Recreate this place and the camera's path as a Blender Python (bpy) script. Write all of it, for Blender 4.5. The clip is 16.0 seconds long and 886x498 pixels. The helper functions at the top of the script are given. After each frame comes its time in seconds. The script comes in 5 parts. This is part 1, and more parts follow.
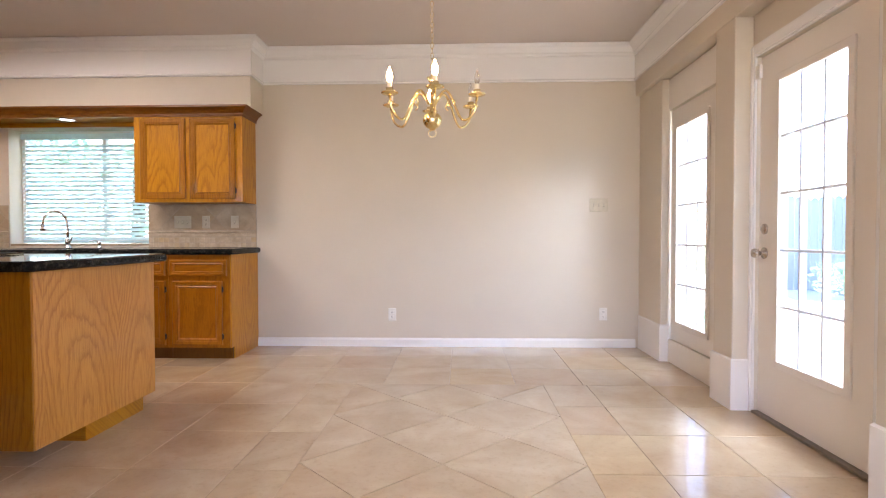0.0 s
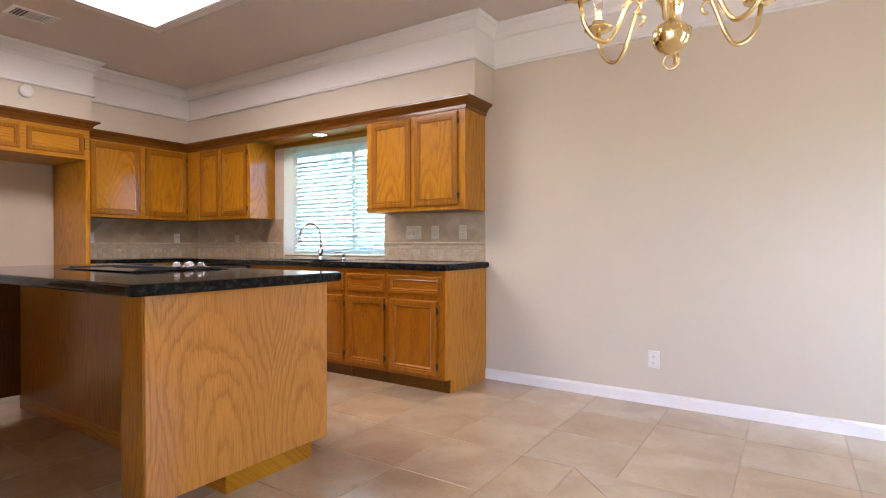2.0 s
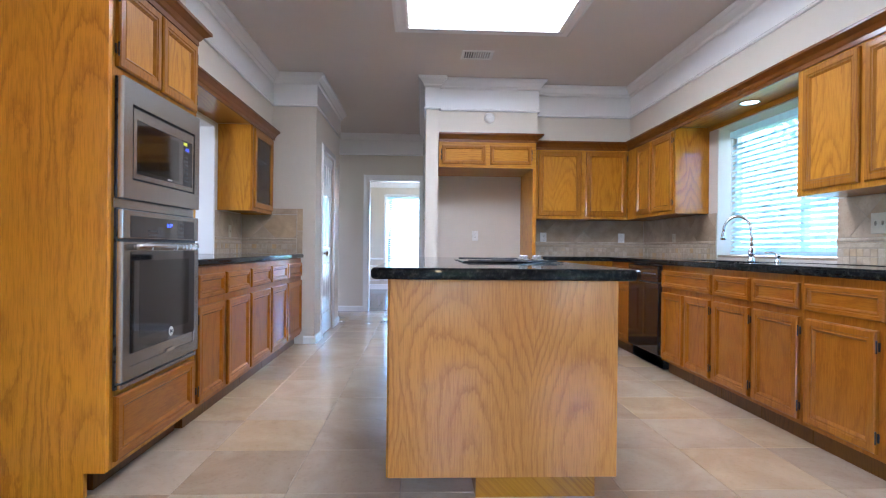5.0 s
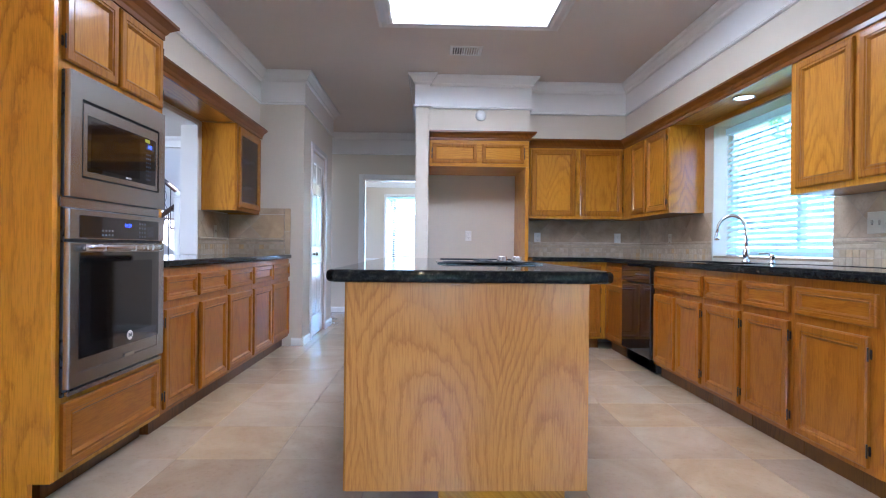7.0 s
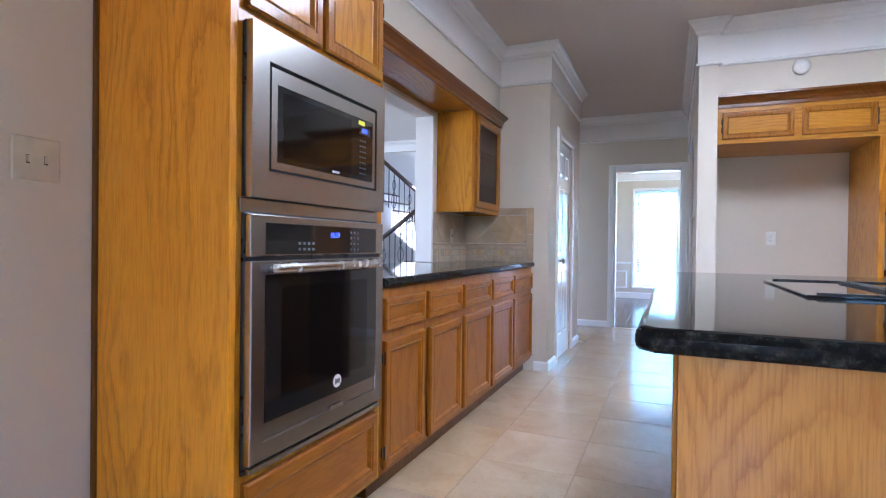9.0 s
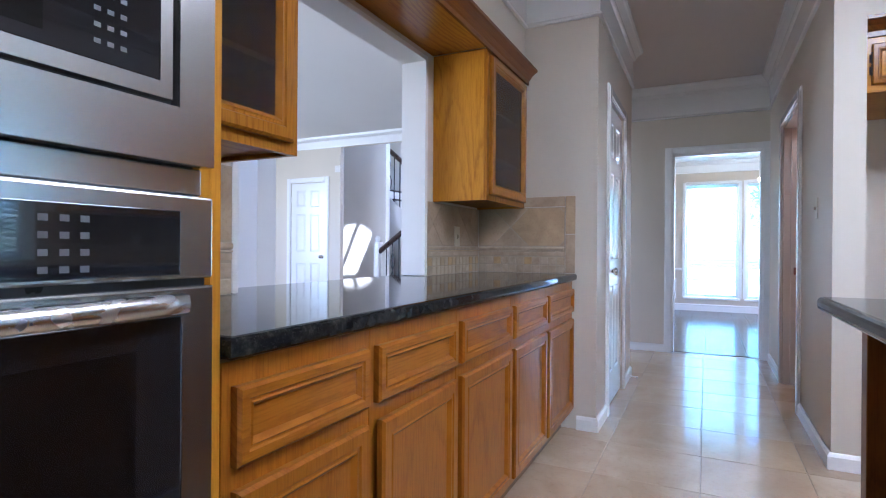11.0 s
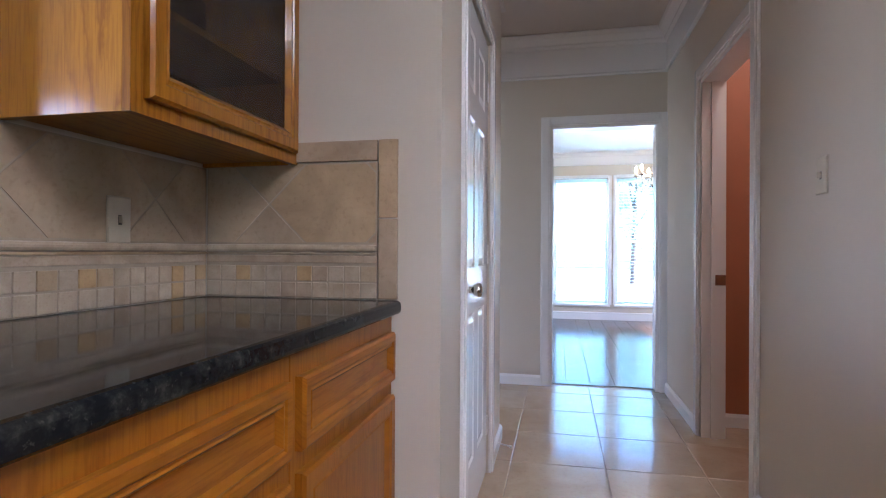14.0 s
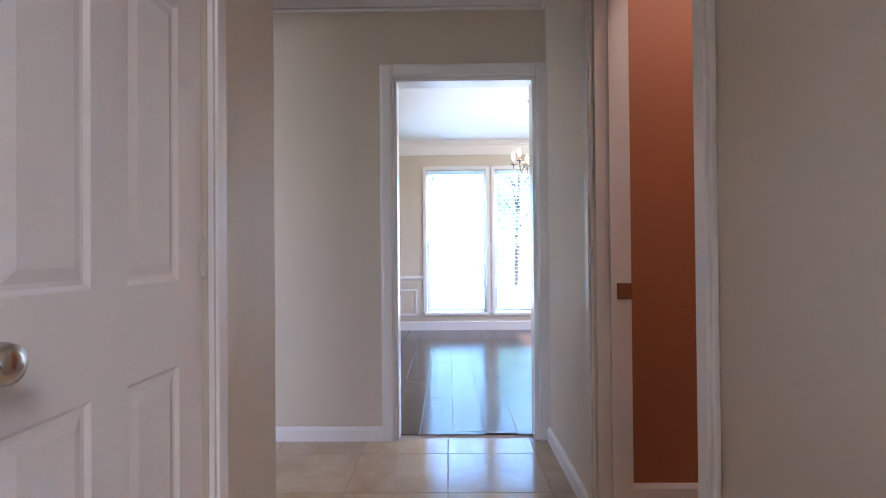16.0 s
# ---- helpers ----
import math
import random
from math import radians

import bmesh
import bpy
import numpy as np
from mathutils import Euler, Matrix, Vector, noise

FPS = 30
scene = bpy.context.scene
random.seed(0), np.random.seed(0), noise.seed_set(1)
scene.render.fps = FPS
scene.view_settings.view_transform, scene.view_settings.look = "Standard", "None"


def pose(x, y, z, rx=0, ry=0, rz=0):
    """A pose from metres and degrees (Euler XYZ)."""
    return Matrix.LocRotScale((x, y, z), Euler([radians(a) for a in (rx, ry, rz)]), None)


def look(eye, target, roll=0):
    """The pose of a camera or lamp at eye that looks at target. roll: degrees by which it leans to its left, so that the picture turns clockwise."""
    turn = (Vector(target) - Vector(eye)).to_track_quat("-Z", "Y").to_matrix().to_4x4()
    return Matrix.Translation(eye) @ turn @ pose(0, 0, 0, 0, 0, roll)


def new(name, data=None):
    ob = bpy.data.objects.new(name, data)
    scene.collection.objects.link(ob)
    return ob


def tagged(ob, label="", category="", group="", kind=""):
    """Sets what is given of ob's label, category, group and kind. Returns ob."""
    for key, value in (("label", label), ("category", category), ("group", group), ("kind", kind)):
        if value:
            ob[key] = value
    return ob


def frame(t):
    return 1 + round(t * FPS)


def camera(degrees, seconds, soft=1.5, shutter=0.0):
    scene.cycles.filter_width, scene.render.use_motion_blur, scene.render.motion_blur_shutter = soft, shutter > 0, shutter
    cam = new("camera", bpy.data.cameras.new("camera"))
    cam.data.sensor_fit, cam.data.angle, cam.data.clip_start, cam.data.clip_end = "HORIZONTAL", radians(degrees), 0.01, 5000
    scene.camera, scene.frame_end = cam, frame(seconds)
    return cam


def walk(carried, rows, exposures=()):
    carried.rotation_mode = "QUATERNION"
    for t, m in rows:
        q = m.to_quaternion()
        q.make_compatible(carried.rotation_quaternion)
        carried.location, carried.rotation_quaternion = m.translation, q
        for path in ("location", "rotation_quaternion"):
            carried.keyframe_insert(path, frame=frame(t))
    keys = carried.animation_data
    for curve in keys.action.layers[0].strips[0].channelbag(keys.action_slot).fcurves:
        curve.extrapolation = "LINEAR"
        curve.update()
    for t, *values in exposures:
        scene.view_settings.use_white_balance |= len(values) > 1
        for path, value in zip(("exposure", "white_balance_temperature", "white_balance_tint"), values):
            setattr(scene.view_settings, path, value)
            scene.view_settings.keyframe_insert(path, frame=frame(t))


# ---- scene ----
cam = camera(79.5, 16.0, 1.15)
PATH = [
    (0, (0.298, 0.147, 1.015), (0.232, 2.145, 0.969), -0.1),
    (0.5, (0.36, 0.442, 1.047), (0.225, 2.437, 0.996), -0.1),
    (1, (0.42, 0.742, 1.06), (0.136, 2.721, 1.007), -0.2),
    (1.5, (0.483, 1.019, 1.043), (-0.247, 2.881, 1.012), 0.0),
    (2, (0.426, 1.349, 1.056), (-0.67, 3.021, 1.039), -0.0),
    (2.5, (0.323, 1.615, 1.04), (-1.089, 3.031, 1.041), 0.1),
    (3, (0.321, 1.804, 1.03), (-1.454, 2.726, 1.021), 0.3),
    (3.5, (0.234, 1.98, 1.042), (-1.661, 2.621, 1.029), 0.5),
    (4, (0.238, 2.154, 1.034), (-1.732, 2.496, 1.022), 0.3),
    (4.5, (0.372, 2.344, 1.015), (-1.626, 2.44, 1.003), 0.6),
    (5, (0.543, 2.493, 0.992), (-1.455, 2.575, 0.988), 0.6),
    (7.5, (0.34, 2.676, 0.997), (-1.66, 2.701, 0.994), 0.6),
    (8, (0.048, 2.54, 1.0), (-1.935, 2.281, 0.988), 0.8),
    (8.5, (-0.224, 2.433, 1.021), (-2.138, 1.854, 1.006), 0.7),
    (9, (-0.499, 2.358, 1.056), (-2.337, 1.57, 1.039), 0.7),
    (11.5, (-2.06, 1.826, 1.066), (-3.854, 0.942, 1.063), 0.4),
    (12, (-2.318, 1.674, 1.086), (-4.133, 0.835, 1.082), 0.5),
    (12.5, (-2.608, 1.621, 1.082), (-4.417, 0.768, 1.081), 0.4),
    (13, (-2.877, 1.662, 1.072), (-4.664, 0.764, 1.074), 0.3),
    (13.5, (-3.166, 1.674, 1.081), (-5.02, 0.923, 1.088), 0.3),
    (14, (-3.488, 1.734, 1.058), (-5.442, 1.309, 1.065), 0.3),
    (14.5, (-3.788, 1.86, 1.048), (-5.774, 1.622, 1.062), -0.0),
    (15, (-4.094, 1.89, 1.028), (-6.092, 1.802, 1.048), -0.3),
    (15.5, (-4.433, 1.917, 1.024), (-6.433, 1.916, 1.045), -0.2),
    (16, (-4.772, 1.982, 1.044), (-6.772, 1.955, 1.063), -0.5),
]
walk(cam, [(t, look(eye, target, roll)) for t, eye, target, roll in PATH],
     [(0.0, 2.97, 7000, 24), (1.5, 3.00, 6850, 24), (2.5, 3.26, 6350, 21), (3.5, 3.30, 5600, 16), (5.0, 3.30, 5100, 14), (7.5, 3.27, 5000, 14), (9.0, 3.33, 5000, 14), (11.5, 3.12, 4950, 15), (13.0, 3.04, 5150, 17), (14.0, 3.06, 5400, 19), (15.0, 3.03, 5550, 20), (16.0, 2.96, 5800, 21)])

# ---------------------------------------------------------------- world and light
world = bpy.data.worlds.new("world")
scene.world = world
world.use_nodes = True
wn = world.node_tree
sky = wn.nodes.new("ShaderNodeTexSky")
sky.sky_type = 'NISHITA'
sky.sun_disc = False
sky.dust_density = 0.3
sky.ozone_density = 2.5
sky.sun_elevation = radians(42)
sky.sun_rotation = radians(20)
cool = wn.nodes.new("ShaderNodeMix")
cool.data_type, cool.blend_type = 'RGBA', 'MULTIPLY'
cool.inputs[0].default_value = 1.0
cool.inputs[7].default_value = (0.72, 0.92, 1.22, 1)
wn.links.new(sky.outputs[0], cool.inputs[6])
wn.links.new(cool.outputs[2], wn.nodes["Background"].inputs[0])
wn.nodes["Background"].inputs[1].default_value = 0.15


def lamp(name, kind, m, energy, color=(1, 1, 1), size=1.0, size_y=None):
    d = bpy.data.lights.new(name, kind)
    d.energy, d.color = energy, color
    if kind == 'AREA':
        d.shape, d.size, d.size_y = 'RECTANGLE', size, size_y or size
    elif kind == 'SUN':
        d.angle = radians(size)
    else:
        d.shadow_soft_size = size
    ob = new(name, d)
    ob.matrix_world = m
    return ob


DAY = (0.80, 0.91, 1.0)
lamp("sun", 'SUN', look((2.5, 7.0, 6.7), (0, 0, 0)), 5.0, (1, 0.95, 0.88), 0.5)
lamp("daylight_garden_door", 'AREA', look((3.2, 2.8, 2.6), (-1.6, 1.0, 0.9)), 36, (0.64, 0.81, 1.0), 2.6, 1.0)
lamp("daylight_kitchen_window", 'AREA', look((-3.28, 6.0, 2.45), (-3.28, 4.6, 1.2)), 4, DAY, 1.6, 0.9)
lamp("daylight_dining_window", 'AREA', look((-13.1, 2.5, 3.3), (-11.4, 2.4, 0.9)), 140, (0.56, 0.78, 1.0), 2.4, 1.4)
lamp("daylight_family_window", 'AREA', look((-4.6, -5.75, 1.45), (-4.9, 0, 2.2)), 14, (0.90, 0.94, 1.0), 2.6, 1.7)
# Added fill from an unseen opening to brighten the family room's far wall.
lamp("fill_family_side", 'AREA', look((-1.80, -2.9, 1.4), (-8, -3.0, 1.3)), 18, (1.0, 0.95, 0.97), 2.4, 1.5)
# Lamp in an unseen opening of the south wall; brightens the breakfast corner.
lamp("daylight_south_unseen", 'AREA', look((0.74, -2.65, 1.4), (0.6, 3, 1.25)), 13, (0.96, 0.94, 0.96), 2.36, 1.76)
# Added lamp, out of view, that lifts the stair hall walls.
lamp("fill_stair_hall", 'AREA', look((-8.87, 0.12, 3.7), (-8.95, -3.8, 1.0)), 9, (0.93, 0.93, 1.0), 0.7, 1.3)
# Unseen extra lamp that brightens the dining room walls.
lamp("fill_dining_side", 'AREA', look((-10.0, 5.25, 1.45), (-10.2, 0, 1.2)), 9, (1.0, 0.93, 0.92), 1.8, 1.5)
lamp("laundry_lamp", 'AREA', look((-6.2, 3.3, 2.72), (-6.2, 3.301, 0)), 1.9, (1, 0.84, 0.66), 0.9, 0.9)

# ---------------------------------------------------------------- materials


def mat(name):
    m = bpy.data.materials.new(name)
    m.use_nodes = True
    t = m.node_tree
    return m, t, t.nodes["Principled BSDF"]


def node(t, kind, **kw):
    n = t.nodes.new(kind)
    for k, v in kw.items():
        n.inputs[k].default_value = v
    return n


def coords(t, scale=(1, 1, 1), shift=True):
    """Object coordinates, moved by the object's own random number."""
    tc = t.nodes.new("ShaderNodeTexCoord")
    mp = t.nodes.new("ShaderNodeMapping")
    mp.inputs["Scale"].default_value = scale
    t.links.new(tc.outputs["Object"], mp.inputs["Vector"])
    if shift:
        oi = t.nodes.new("ShaderNodeObjectInfo")
        mul = t.nodes.new("ShaderNodeMath")
        mul.operation = 'MULTIPLY'
        mul.inputs[1].default_value = 37.0
        t.links.new(oi.outputs["Random"], mul.inputs[0])
        cmb = t.nodes.new("ShaderNodeCombineXYZ")
        for a in "XYZ":
            t.links.new(mul.outputs[0], cmb.inputs[a])
        t.links.new(cmb.outputs[0], mp.inputs["Location"])
    return mp.outputs["Vector"]


def ramp(t, fac, stops):
    r = t.nodes.new("ShaderNodeValToRGB")
    e = r.color_ramp.elements
    e[0].position, e[0].color = stops[0][0], (*stops[0][1], 1)
    e[1].position, e[1].color = stops[-1][0], (*stops[-1][1], 1)
    for pos, col in stops[1:-1]:
        x = e.new(pos)
        x.color = (*col, 1)
    t.links.new(fac, r.inputs[0])
    return r.outputs[0]


def mixc(t, fac, a, b, mode='MIX'):
    m = t.nodes.new("ShaderNodeMix")
    m.data_type, m.blend_type = 'RGBA', mode
    for sock, v in ((m.inputs[0], fac), (m.inputs[6], a), (m.inputs[7], b)):
        if isinstance(v, (int, float)):
            sock.default_value = v
        elif isinstance(v, tuple):
            sock.default_value = (*v, 1)
        else:
            t.links.new(v, sock)
    return m.outputs[2]


def noise_tex(t, vec, scale, detail=4, rough=0.55, dist=0.0):
    n = node(t, "ShaderNodeTexNoise", Scale=scale, Detail=detail, Roughness=rough, Distortion=dist)
    t.links.new(vec, n.inputs["Vector"])
    return n.outputs["Fac"]


def bump(t, b, height, strength=0.2, dist=0.002):
    n = node(t, "ShaderNodeBump", Strength=strength, Distance=dist)
    t.links.new(height, n.inputs["Height"])
    t.links.new(n.outputs[0], b.inputs["Normal"])


def math_node(t, op, a, b=None):
    m = t.nodes.new("ShaderNodeMath")
    m.operation = op
    for k, v in enumerate((a, b)):
        if v is None:
            continue
        if isinstance(v, (int, float)):
            m.inputs[k].default_value = v
        else:
            t.links.new(v, m.inputs[k])
    return m.outputs[0]


def paint(name, color, rough=0.5, vary=0.06, grain=0.12, texture=220):
    m, t, b = mat(name)
    v = coords(t, shift=False)
    big = noise_tex(t, v, 0.9, 3)
    dark = tuple(c * (1 - vary) for c in color)
    lite = tuple(min(1, c * (1 + vary * 0.5)) for c in color)
    t.links.new(ramp(t, big, [(0.3, dark), (0.7, lite)]), b.inputs["Base Color"])
    b.inputs["Roughness"].default_value = rough
    bump(t, b, noise_tex(t, v, texture, 2), grain, 0.001)
    return m


def oak(name, grain='z', pale=(0.55, 0.24, 0.011), line=(0.28, 0.09, 0.005), leaf=0.2, rings_n=8.0, wander=11.0, coat=0.6, coat_rough=0.12):
    """Varnished oak with flat-sawn arches: rings widen towards the middle of each leaf of veneer and wander along the grain."""
    m, t, b = mat(name)
    sep = t.nodes.new("ShaderNodeSeparateXYZ")
    t.links.new(coords(t), sep.inputs[0])
    k = "xyz".index(grain)
    along = sep.outputs[k]
    across = math_node(t, 'ADD', sep.outputs[(k + 1) % 3], sep.outputs[(k + 2) % 3])

    def field(su, sv, scale, detail=2, rough=0.5):
        cmb = t.nodes.new("ShaderNodeCombineXYZ")
        t.links.new(math_node(t, 'MULTIPLY', across, su), cmb.inputs[0])
        t.links.new(math_node(t, 'MULTIPLY', along, sv), cmb.inputs[1])
        return noise_tex(t, cmb.outputs[0], scale, detail, rough)

    def between(f):
        return tuple(p + (q - p) * f for p, q in zip(pale, line))
    bent = math_node(t, 'ADD', across, math_node(t, 'MULTIPLY', field(1.0, 0.4, 2.4), 0.16))
    arch = math_node(t, 'POWER', math_node(t, 'DIVIDE', math_node(t, 'PINGPONG', bent, leaf), leaf), 1.7)
    drift = math_node(t, 'MULTIPLY', field(1.0, 0.5, 1.5, 1, 0.4), wander)
    ragged = math_node(t, 'MULTIPLY', field(1.0, 0.30, 17, 4, 0.7), 1.5)
    lines = math_node(t, 'FRACT', math_node(t, 'ADD', math_node(t, 'ADD', math_node(t, 'MULTIPLY', arch, rings_n), drift), ragged))
    base = ramp(t, lines, [(0.0, between(0.8)), (0.06, line), (0.14, between(0.75)), (0.36, between(0.2)), (0.6, pale), (0.88, between(0.12)), (1.0, between(0.6))])
    base = mixc(t, ramp(t, field(1.0, 0.5, 3.2), [(0.36, (0.85, 0.85, 0.85)), (0.60, (0.12, 0.12, 0.12))]), base, between(0.14))
    pores = field(1.0, 0.045, 190, 2, 0.6)
    c = mixc(t, 0.42, base, ramp(t, pores, [(0.34, (0.58, 0.46, 0.34)), (0.54, (1, 1, 1))]), 'MULTIPLY')
    c = mixc(t, 0.6, c, ramp(t, field(1.0, 0.4, 3.0, 4), [(0.3, (0.80, 0.72, 0.60)), (0.7, (1, 1, 1))]), 'MULTIPLY')
    t.links.new(c, b.inputs["Base Color"])
    b.inputs["Roughness"].default_value = 0.45
    b.inputs["Specular IOR Level"].default_value = 0.12
    b.inputs["Coat Weight"].default_value = coat
    b.inputs["Coat IOR"].default_value = 1.5
    b.inputs["Coat Roughness"].default_value = coat_rough
    bump(t, b, pores, 0.10, 0.0006)
    return m


def stone(name, pale, dark, rough=0.22, pits=0.2, scale=3.0, coat=0.0, gold=(0.95, 0.85, 0.68)):
    """Travertine: cloudy colour that changes from tile to tile, veins and small pits."""
    m, t, b = mat(name)
    v = coords(t)
    cloud = noise_tex(t, v, scale, 6, 0.6, 0.6)
    fine = noise_tex(t, v, scale * 14, 4, 0.6)
    oi = t.nodes.new("ShaderNodeObjectInfo")
    c = ramp(t, cloud, [(0.28, dark), (0.5, tuple((a + d) / 2 for a, d in zip(pale, dark))), (0.72, pale)])
    tint = ramp(t, oi.outputs["Random"], [(0.0, (0.74, 0.68, 0.62)), (0.2, (0.97, 0.94, 0.88)), (0.4, (0.84, 0.75, 0.68)), (0.6, (1.0, 0.97, 0.93)), (0.8, (0.88, 0.86, 0.84)), (0.9, (0.95, 0.85, 0.68)), (1.0, gold)])
    c = mixc(t, 0.8, c, tint, 'MULTIPLY')
    c = mixc(t, pits, c, ramp(t, fine, [(0.30, (0.55, 0.46, 0.36)), (0.46, (1, 1, 1))]), 'MULTIPLY')
    t.links.new(c, b.inputs["Base Color"])
    r = ramp(t, fine, [(0.3, (rough + 0.12,) * 3), (0.6, (rough,) * 3)])
    t.links.new(r, b.inputs["Roughness"])
    b.inputs["Coat Weight"].default_value = coat
    b.inputs["Coat Roughness"].default_value = 0.09
    bump(t, b, fine, 0.08, 0.001)
    return m


def plain(name, color, rough=0.5, metal=0.0, coat=0.0, streak=None):
    m, t, b = mat(name)
    v = coords(t, streak or (1, 1, 1))
    n = noise_tex(t, v, 60 if streak else 25, 3)
    k = 0.05 if streak else 0.10
    t.links.new(ramp(t, n, [(0.3, tuple(c * (1 - k) for c in color)), (0.7, tuple(min(1, c * (1 + k / 2)) for c in color))]), b.inputs["Base Color"])
    lo, hi = (0.98, 1.02) if streak else (0.85, 1.2)
    t.links.new(ramp(t, n, [(0.3, (max(0.02, rough * lo),) * 3), (0.7, (min(1, rough * hi),) * 3)]), b.inputs["Roughness"])
    b.inputs["Metallic"].default_value = metal
    b.inputs["Coat Weight"].default_value = coat
    return m


def glow(name, color, strength):
    m, t, b = mat(name)
    b.inputs["Base Color"].default_value = (*color, 1)
    b.inputs["Emission Color"].default_value = (*color, 1)
    b.inputs["Emission Strength"].default_value = strength
    return m


def granite_mat():
    m, t, b = mat("granite")
    v = coords(t, shift=False)
    n1 = noise_tex(t, v, 38, 4, 0.7)
    n2 = noise_tex(t, v, 120, 3, 0.6)
    c = ramp(t, n1, [(0.45, (0.007, 0.008, 0.009)), (0.58, (0.022, 0.022, 0.020)), (0.70, (0.06, 0.056, 0.044))])
    c = mixc(t, ramp(t, n2, [(0.62, (0, 0, 0)), (0.72, (1, 1, 1))]), c, (0.06, 0.055, 0.045))
    t.links.new(c, b.inputs["Base Color"])
    b.inputs["Roughness"].default_value = 0.05
    b.inputs["IOR"].default_value = 1.23
    return m


def glass_mat():
    m = bpy.data.materials.new("window_glass")
    m.use_nodes = True
    t = m.node_tree
    b = t.nodes["Principled BSDF"]
    b.inputs["Base Color"].default_value = (0.95, 0.98, 0.97, 1)
    b.inputs["Roughness"].default_value = 0.0
    b.inputs["Transmission Weight"].default_value = 1.0
    b.inputs["IOR"].default_value = 1.02
    return m


def planks_mat():
    m, t, b = mat("dark_plank")
    v = coords(t, (0.12, 1, 1))
    g = noise_tex(t, v, 30, 4, 0.6, 0.4)
    oi = t.nodes.new("ShaderNodeObjectInfo")
    c = ramp(t, g, [(0.3, (0.035, 0.018, 0.011)), (0.7, (0.095, 0.048, 0.028))])
    c = mixc(t, 0.5, c, ramp(t, oi.outputs["Random"], [(0, (0.6, 0.6, 0.6)), (1, (1, 1, 1))]), 'MULTIPLY')
    t.links.new(c, b.inputs["Base Color"])
    b.inputs["Roughness"].default_value = 0.16
    bump(t, b, g, 0.1, 0.0008)
    return m


WALL = paint("beige_wall_paint", (0.61, 0.535, 0.43), 0.55, 0.05)
CEIL = paint("beige_ceiling_paint", (0.63, 0.56, 0.50), 0.7, 0.04, 0.3, 90)
WHITE = paint("white_trim_paint", (0.80, 0.78, 0.75), 0.24, 0.03, 0.04)
WHITE_D = paint("white_door_enamel", (0.80, 0.78, 0.75), 0.15, 0.03, 0.05, 90)
WHITE_W = paint("white_wall_paint", (0.74, 0.71, 0.66), 0.5, 0.03, 0.1)
RUST = paint("rust_brown_wall_paint", (0.40, 0.15, 0.072), 0.5, 0.05)
BROWN_W = paint("brown_wall_paint", (0.46, 0.36, 0.27), 0.55, 0.05)
OAK = oak("oak_upright", 'z', (0.56, 0.24, 0.011), (0.36, 0.132, 0.006), 0.12, 1.6, 18.0)
OAK_X = oak("oak_along_x", 'x', (0.50, 0.22, 0.010), (0.32, 0.115, 0.006), 0.15, 5.0, 7.0)
OAK_Y = oak("oak_along_y", 'y', (0.54, 0.235, 0.011), (0.34, 0.125, 0.006), 0.15, 5.0, 7.0)
OAK_F = oak("oak_frame", 'z', (0.38, 0.150, 0.007), (0.26, 0.088, 0.005), 0.22, 10.0, 5.0)
OAK_FX = oak("oak_frame_along_x", 'x', (0.38, 0.150, 0.007), (0.26, 0.088, 0.005), 0.22, 10.0, 5.0)
OAK_P = oak("oak_island_panel", 'z', (0.64, 0.28, 0.048), (0.46, 0.175, 0.025), 0.25, 6.0, 18.0, 0.9, 0.18)
# Brighter oak; daylight on this cabinet side is put into its colour.
OAK_T = oak("oak_tall_panel_lit", 'z', (0.86, 0.345, 0.011), (0.60, 0.205, 0.006), 0.14, 2.4, 18.0, 0.5, 0.15)
OAK_E = oak("oak_end_panel", 'z', (0.60, 0.245, 0.012), (0.42, 0.145, 0.006), 0.2, 3.0, 9.0)
# Redder base oak; its colour also carries the dimness of the left run.
OAK_B = oak("oak_base_dimmed", 'z', (0.345, 0.118, 0.005), (0.265, 0.080, 0.004), 0.2, 1.8, 12.0)
OAK_BX = oak("oak_drawer_dimmed", 'x', (0.345, 0.118, 0.005), (0.265, 0.080, 0.004), 0.2, 1.8, 12.0)
OAK_C = oak("oak_crown_stain", 'x', (0.19, 0.062, 0.005), (0.13, 0.039, 0.003), 0.22, 10.0, 5.0)
OAK_S = oak("oak_darker", 'z', (0.38, 0.155, 0.008), (0.24, 0.085, 0.004), 0.2, 6.0)
# Dark oak; on toe kicks it carries the shade of the recess.
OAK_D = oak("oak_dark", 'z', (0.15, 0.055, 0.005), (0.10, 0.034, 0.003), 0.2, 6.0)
GRANITE = granite_mat()
TILE = stone("travertine_floor", (0.60, 0.495, 0.355), (0.46, 0.345, 0.225), 0.13, 0.2, 3.0, 0.3)
SPLASH = stone("travertine_splash", (0.56, 0.435, 0.295), (0.34, 0.25, 0.16), 0.36, 0.3, 5.0)
MOSAIC = stone("travertine_mosaic", (0.60, 0.50, 0.37), (0.40, 0.31, 0.21), 0.4, 0.3, 14.0, 0.0, (1.0, 0.72, 0.30))
GROUT = plain("grout", (0.35, 0.28, 0.20), 0.9)
GROUT_S = plain("splash_grout", (0.42, 0.34, 0.245), 0.9)
# White garden trim; the warm room light is put into its colour.
WHITE_WARM = paint("white_trim_warm_lit", (0.76, 0.70, 0.62), 0.3, 0.03, 0.04)
STEEL = plain("brushed_steel", (0.46, 0.44, 0.41), 0.26, 1.0, 0, (0.6, 40, 40))
CHROME_SATIN = plain("satin_steel_handle", (0.68, 0.67, 0.65), 0.25, 1.0)
